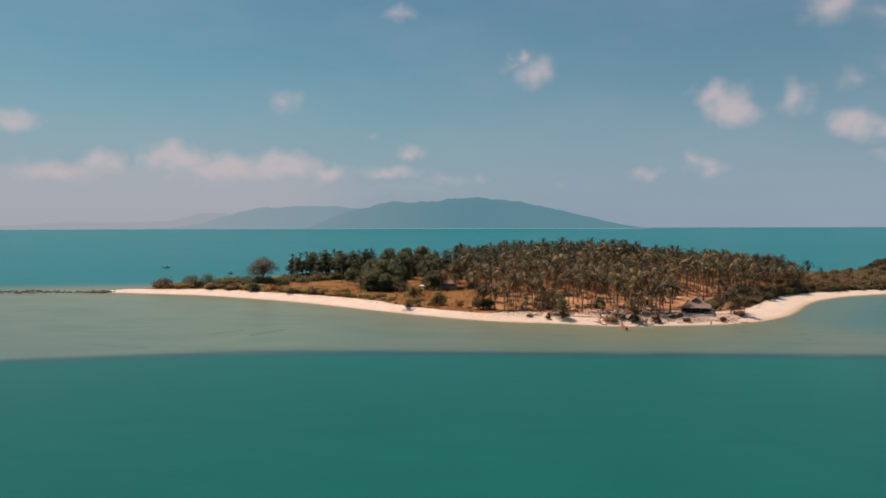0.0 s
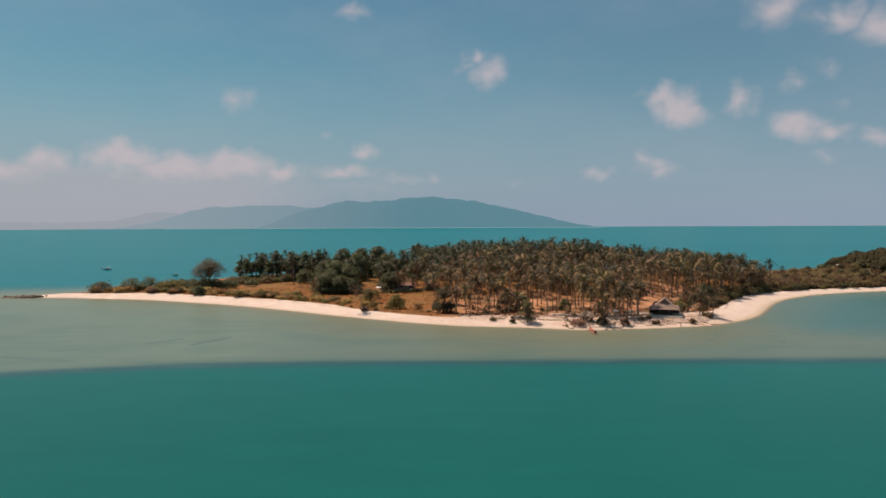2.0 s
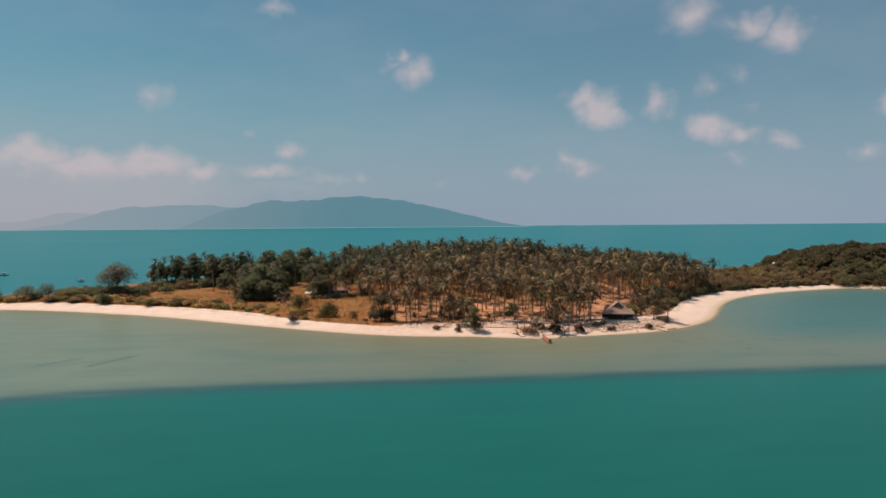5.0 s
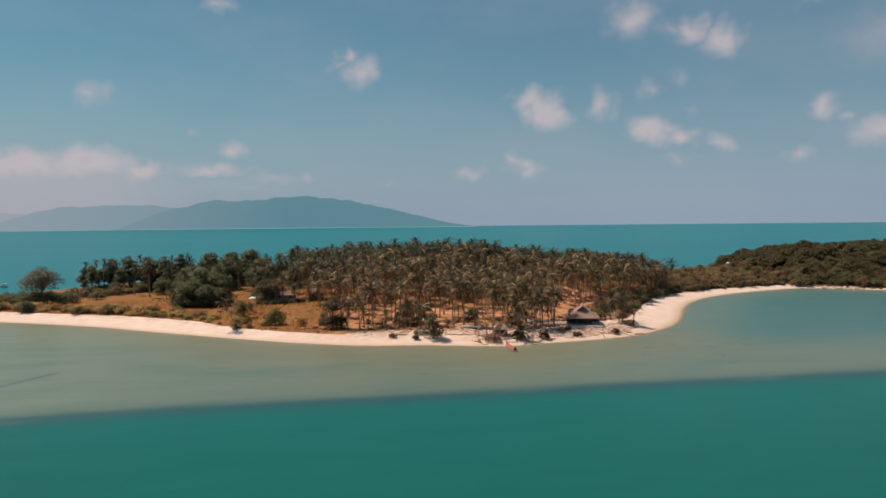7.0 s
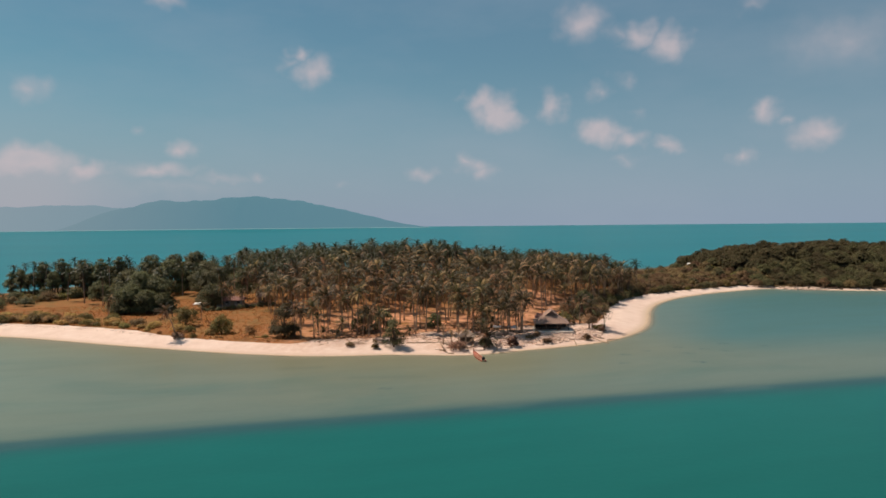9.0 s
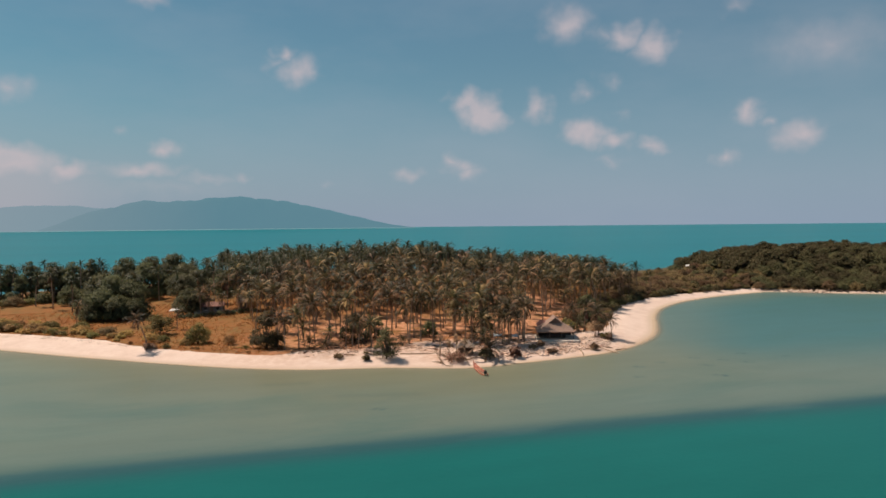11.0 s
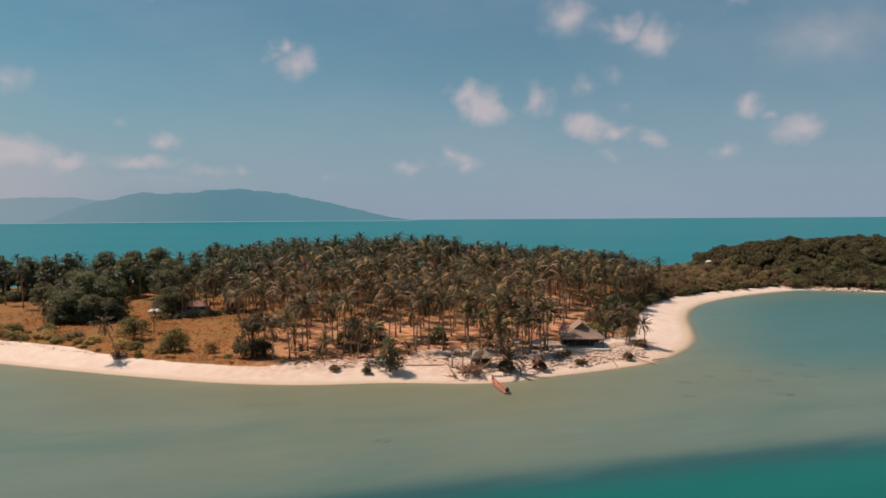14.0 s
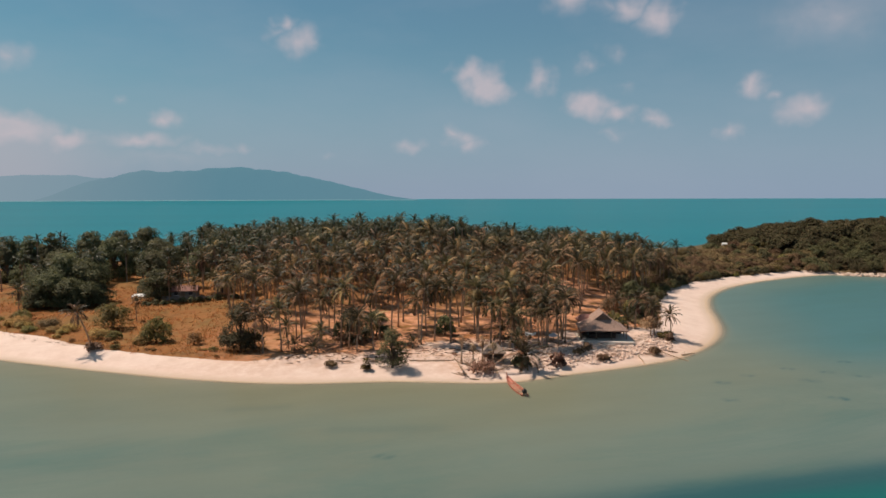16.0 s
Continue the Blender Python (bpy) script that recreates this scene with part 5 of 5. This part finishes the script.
part("gable_board", from_lists([(-1.95, -1.62, 3.72), (1.95, -1.62, 3.72), (0, -1.62, 5.2), (-1.95, -1.66, 3.72), (1.95, -1.66, 3.72), (0, -1.66, 5.2)], [(0, 1, 2), (5, 4, 3), (0, 3, 4, 1), (1, 4, 5, 2), (2, 5, 3, 0)]), DARKWOOD, hut, "dark boarded gable end")
part("ridge_cap", block(-0.12, 0.12, -1.6, 4.3, 5.38, 5.5), THATCH, hut)
part("back_wall", block(-4.5, 4.5, 3.1, 3.25, 0.25, 2.3), DARKWOOD, hut, "dark timber back wall")
part("side_wall", block(-4.55, -4.4, -0.6, 3.1, 0.25, 2.3), WOOD, hut)
part("ceiling_boards", block(-4.0, 4.0, -2.8, 3.0, 2.3, 2.36), DARKWOOD, hut)
for px in (-4.5, -1.5, 1.5, 4.5):
    part("post", pole([(px, -3.1, 0.2), (px, -3.1, 2.5)], [0.11, 0.09]), WOOD, hut)
for py in (0.0, 3.1):
    part("post", pole([(4.5, py, 0.2), (4.5, py, 2.5)], [0.11, 0.09]), WOOD, hut)
part("counter", block(-2.8, 2.6, -1.9, -1.3, 0.25, 1.15), DARKWOOD, hut)
terrace = tagged(new("terrace_wall"), "low pale terrace wall before the pavilion", "wall")
terrace.matrix_basis = pose(84.6, 237.8, z_at(84.6, 237.8), 0, 0, -22)
part("wall", block(-4.8, 4.8, -0.2, 0.2, -0.5, 0.45), CONCRETE, terrace)
part("step", block(-0.8, 0.8, -0.7, -0.2, -0.4, 0.18), CONCRETE, terrace)
shed = thing("lean_to_shed", "weathered shed with a dull reddish sheet roof behind the pavilion", "shed", 87.8, 252.2, -22)
part("roof", gable_roof(-2.6, 2.6, -2.2, 2.2, 2.3, 3.5, 0.8), REDROOF, shed)
part("wall", block(-2.2, 2.2, -1.8, 1.8, -0.3, 2.25), WOOD, shed)
part("door", block(-0.5, 0.5, -1.88, -1.8, 0.0, 2.0), WOOD, shed)

# small thatched shelter above the boat
hutlet = thing("beach_shelter", "small shelter with a sloping grey thatched roof on the sand", "shelter", 57.7, 233.0, -18.5)
part("roof", gable_roof(-2.1, 2.1, -1.9, 1.9, 1.65, 3.05, 1.5, 0.16), GREYTHATCH, hutlet, "faded grey thatch")
for px, py, ph in ((-1.7, -1.5, 1.65), (1.7, -1.5, 1.65), (1.7, 1.5, 1.65), (-1.7, 1.5, 1.65)):
    part("post", pole([(px, py, -0.3), (px, py, ph)], [0.08, 0.07]), WOOD, hutlet)
part("back_wall", block(-1.6, 1.6, 1.35, 1.45, -0.2, 1.75), WOOD, hutlet)
part("side_wall", block(1.55, 1.65, -1.2, 1.35, -0.2, 1.7), WOOD, hutlet)
part("bench", block(-1.2, 1.2, 0.3, 0.9, 0.0, 0.5), WOOD, hutlet)

# houses and shelters on the field
house = thing("field_house", "low house with grey walls and a rusty red roof", "house", 3.4, 321, -12)
part("wall", block(-3.2, 3.2, -2.2, 2.2, -0.5, 2.1), GREYWALL, house)
part("roof", gable_roof(-3.8, 3.8, -2.8, 2.8, 2.1, 3.3, 0.3), REDROOF, house)
part("door", block(-0.5, 0.5, -2.28, -2.2, 0.0, 2.0), WOOD, house)
for px in (-1.9, 1.9):
    w = part("window", block(px - 0.5, px + 0.5, -2.26, -2.2, 0.9, 1.8), METAL, house)
    part("frame", block(px - 0.58, px + 0.58, -2.25, -2.19, 0.8, 0.9), WHITE, w)
hut2 = thing("thatched_hut", "small dark thatched hut beside the field house", "hut", 13.5, 322, -12)
part("wall", block(-1.7, 1.7, -1.5, 1.5, -0.3, 2.0), WOOD, hut2)
part("roof", gable_roof(-2.3, 2.3, -2.1, 2.1, 1.9, 3.6, 1.0), THATCH, hut2)
part("door", block(-0.4, 0.4, -1.58, -1.5, 0.0, 1.8), METAL, hut2)
fence = thing("garden_fence", "low grey board fence before the field house", "fence", 6.5, 316.5, -8)
for k in range(-9, 10):
    part("board", block(k * 0.95 - 0.42, k * 0.95 + 0.42, -0.05, 0.05, -0.2, 0.9 + 0.12 * math.sin(k * 2.1), 0.01), GREYWALL, fence)
shade = thing("sun_shelter", "white pitched canopy on posts beside the field", "canopy", -8.2, 320, -15)
part("canopy", gable_roof(-1.6, 1.6, -1.2, 1.2, 1.9, 2.45, 0.6, 0.08), WHITE, shade, "white canopy")
for px in (-1.35, 1.35):
    for py in (-1.0, 1.0):
        part("post", pole([(px, py, -0.3), (px, py, 1.9)], [0.06, 0.06]), WOOD, shade)
white = thing("hillside_house", "small white house among the hill trees", "house", 238.5, 392.5, -30, z=5.6)
part("wall", block(-1.0, 1.0, -1.2, 1.2, -5, 2.2), WHITE, white)
part("roof", gable_roof(-1.2, 1.2, -1.4, 1.4, 2.2, 2.8, 0.3), WHITE, white, "pale roof")
part("door", block(-0.4, 0.4, -1.28, -1.2, 0.0, 1.9), WOOD, white)
for k, (x, y, a) in enumerate(((74.5, 243.5, 10), (71, 246, -30))):
    tp = thing("tarpaulin_shelter", "pale blue-grey tarpaulin slung between palms", "tarpaulin", x, y, a)
    vs, fs = [], []
    for i in range(7):
        for j in range(5):
            u, v = i / 6 - 0.5, j / 4 - 0.5
            vs.append((u * 2.2, v * 1.6, 1.35 - 0.9 * (0.25 - u * u) + 0.3 * v))
    fs = [(i * 5 + j, (i + 1) * 5 + j, (i + 1) * 5 + j + 1, i * 5 + j + 1) for i in range(6) for j in range(4)]
    bm = from_lists(vs, fs)
    bmesh.ops.solidify(bm, geom=bm.faces[:], thickness=0.02)
    part("sheet", bm, CLOTH, tp)
    for px in (-1.1, 1.1):
        part("pole", pole([(px, 0.8, -0.3), (px, 0.8, 1.6)], [0.04, 0.04]), WOOD, tp)


# ---- boats ----
def boat_hull(length, beam, deep, rise):
    """A long open hull: sections from bow to stern, with a real thickness."""
    n, m = 20, 9
    def section(t, grow):
        w = beam / 2 * (math.sin(math.pi * min(1, 0.06 + t * 0.72)) ** 0.75) * (1 - 0.12 * t) - grow
        keel = -deep * (0.4 + 0.6 * min(1, t * 3)) + grow
        sheer = rise * max(0, 1 - t * 2.4) ** 2 + 0.25 * max(0, t - 0.7)
        y = length / 2 - t * length
        out_ = []
        for k in range(m):
            a = math.pi * k / (m - 1)
            out_.append((-max(w, 0.03) * math.cos(a), y, sheer + (keel - 0) * math.sin(a) ** 0.7 if 0 < k < m - 1 else sheer))
        return out_
    vs, fs = [], []
    for grow in (0.0, 0.07):
        for i in range(n):
            vs += section(i / (n - 1), grow)
    q = n * m
    for i in range(n - 1):
        for k in range(m - 1):
            a = i * m + k
            fs.append((a, a + 1, a + m + 1, a + m))
            fs.append((q + a, q + a + m, q + a + m + 1, q + a + 1))
        for k in (0, m - 1):
            fs.append((i * m + k, (i + 1) * m + k, q + (i + 1) * m + k, q + i * m + k))
    for k in range(m - 1):
        for i in (0, n - 1):
            a = i * m + k
            fs.append((a, q + a, q + a + 1, a + 1))
    return from_lists(vs, fs)


boat = tagged(new("longtail_boat"), "long red wooden boat with its bow on the sand", "boat")
boat.matrix_basis = pose(55.4, 218.0, 0.42, 2.0, 0, -4.5) @ Matrix.Scale(0.88, 4)
part("hull", boat_hull(10.0, 1.9, 0.7, 0.55), HULL, boat)
part("bow_post", pole([(0, 4.85, 0.35), (0, 5.15, 0.8), (0, 5.3, 1.15)], [0.13, 0.1, 0.06]), HULL, boat)
for py in (2.6, 1.3, 0.0, -1.3, -2.6):
    part("thwart", block(-0.8, 0.8, py - 0.16, py + 0.16, -0.12, -0.04, 0.01), DECK, boat, "pinkish worn plank seat")
part("floor_boards", block(-0.5, 0.5, -3.8, 3.2, -0.5, -0.44, 0.01), DECK, boat, "pinkish worn planks")
part("stern_deck", block(-0.7, 0.7, -4.8, -3.8, -0.02, 0.04, 0.01), DECK, boat)
eng = part("engine", block(-0.35, 0.35, -4.9, -4.1, 0.1, 0.75, 0.08), METAL, boat, "dark engine block")
part("air_filter", pole([(0, -4.5, 0.7), (0, -4.5, 0.95)], [0.18, 0.16], 10), METAL, eng)
part("tail_shaft", pole([(0, -4.8, 0.35), (0.15, -5.9, -0.1)], [0.05, 0.04]), METAL, boat)
for x, y, a, L, m_, lab in ((-200, 523, 70, 8, DARKROCK, "dark fishing boat moored off the spit"), (-135, 460, 60, 5, DARKROCK, "small dark boat moored close to the shore")):
    b2 = tagged(new("moored_boat"), lab, "boat")
    b2.matrix_basis = pose(x, y, 0.35, 0, 0, a)
    part("hull", boat_hull(L, L * 0.24, 0.7, 0.8), m_, b2)
    part("cabin", block(-L * 0.08, L * 0.08, -L * 0.28, 0.0, 0.0, 1.5), WHITE, b2, "white cabin")
    part("cabin_roof", block(-L * 0.1, L * 0.1, -L * 0.32, 0.04 * L, 1.5, 1.6), WHITE, b2, "white cabin roof")
    part("foredeck", block(-L * 0.06, L * 0.06, L * 0.2, L * 0.38, 0.25, 0.4), WHITE, b2)

# ---- driftwood ----
def log_thing(x0, y0, x1, y1, r, label, lift=0.0, seed=0):
    rg = random.Random(seed)
    root = tagged(new("driftwood_log"), label, "log", "driftwood")
    a, b = Vector((x0, y0, z_at(x0, y0) + r * 0.7)), Vector((x1, y1, max(z_at(x1, y1), -0.1) + r * 0.7 + lift))
    root.matrix_basis = Matrix.Translation(a)
    pts = [tuple((b - a) * t + Vector((rg.uniform(-1, 1) * 0.12, rg.uniform(-1, 1) * 0.12, rg.uniform(0, 0.06)))) for t in (0, 0.2, 0.45, 0.7, 1)]
    part("stem", pole(pts, [r * 1.2, r, r * 0.95, r * 0.8, r * 0.5]), DRIFT, root)
    for k in range(3):
        s = Vector(pts[k + 1])
        d = Vector((rg.uniform(-1, 1), rg.uniform(-1, 1), rg.uniform(0.2, 1))).normalized() * rg.uniform(0.4, 1.0)
        part("branch", pole([tuple(s), tuple(s + d * 0.5), tuple(s + d)], [r * 0.45, r * 0.3, r * 0.12], 5), DRIFT, root)
    return root


log_thing(90.6, 235.6, 93.6, 225.6, 0.13, "long bare log lying down the beach", 0, 1)
log_thing(86.4, 231.0, 83.8, 224.4, 0.12, "bare pole slanting down the beach", 0, 2)
for k, (x0, y0, x1, y1) in enumerate(((29.6, 240.4, 33.6, 239.1), (36.4, 238.9, 38.4, 238.1), (43.2, 237.2, 47.0, 235.6), (46.6, 236.2, 50.6, 234.7))):
    log_thing(x0, y0, x1, y1, 0.13, "weathered root log along the cut edge of the sand", 0.05, 80 + k)
rng = random.Random(51)
for k in range(22):
    x, y, an, ln = rng.uniform(50.5, 56.0), rng.uniform(225.0, 231.0), rng.uniform(0, 6.28), rng.uniform(1.2, 3.4)
    log_thing(x, y, x + math.cos(an) * ln, y + math.sin(an) * ln, rng.uniform(0.06, 0.16), "brown driftwood branch in a tangled beach heap", rng.uniform(0, 1.5), 10 + k)
for k in range(16):
    x, y, an, ln = rng.uniform(62, 96), rng.uniform(229, 236), rng.uniform(-0.8, 0.8), rng.uniform(1.5, 4)
    log_thing(x, y, x + math.cos(an) * ln, y + math.sin(an) * ln, rng.uniform(0.06, 0.14), "weathered driftwood lying among the rubble", rng.uniform(0, 0.3), 50 + k)
bush("dead brown fallen branches on the beach", 190, 2.6, 5.0, TANTWIG, 53.6, 227.8, "fallen_branches", "branches", count=380, leaf=0.32, stem=0.1, hollow=0.2, limb_mat=DRIFT)
for k, (x, y) in enumerate(((53.2, 231.5), (55.6, 233.0), (51.4, 232.6), (56.6, 230.6))):
    bush("thin dry leafless sapling above the driftwood heap", 240 + k, 4.2 + 0.7 * (k % 3), 2.0, TANTWIG, x, y, "dry_sapling", "sapling", "dry saplings", count=240, leaf=0.14, stem=0.45, lobes=5, limb_mat=DRIFT, skirt=0)
rng = random.Random(61)
SADDLE = [tagged(broadleaf("saddle_tree", 300 + k, t, w, m_, 6, 1000, 0.34, 0.15, skirt=4), "low dull green tree in the saddle before the hill", "tree", "saddle trees") for k, (t, w, m_) in enumerate(((4.5, 6.5, HILLLEAF), (3.6, 6.0, OLIVELEAF), (5.5, 6.5, HILLLEAF)))]
for k in range(95):
    x, y = rng.uniform(172, 244), rng.uniform(340, 402)
    if d_at(x, y) < 14 or (x - 237.5) ** 2 + ((y - 388) * 0.5) ** 2 < 18 or (y > 385 and x < 210):
        continue
    place(SADDLE[rng.randrange(3)], x, y, rng.uniform(0, 360), rng.uniform(0.55, 0.95) * (1.15 if x > 225 and y < 388 else 0.85))
for d in SADDLE:
    drop(d)
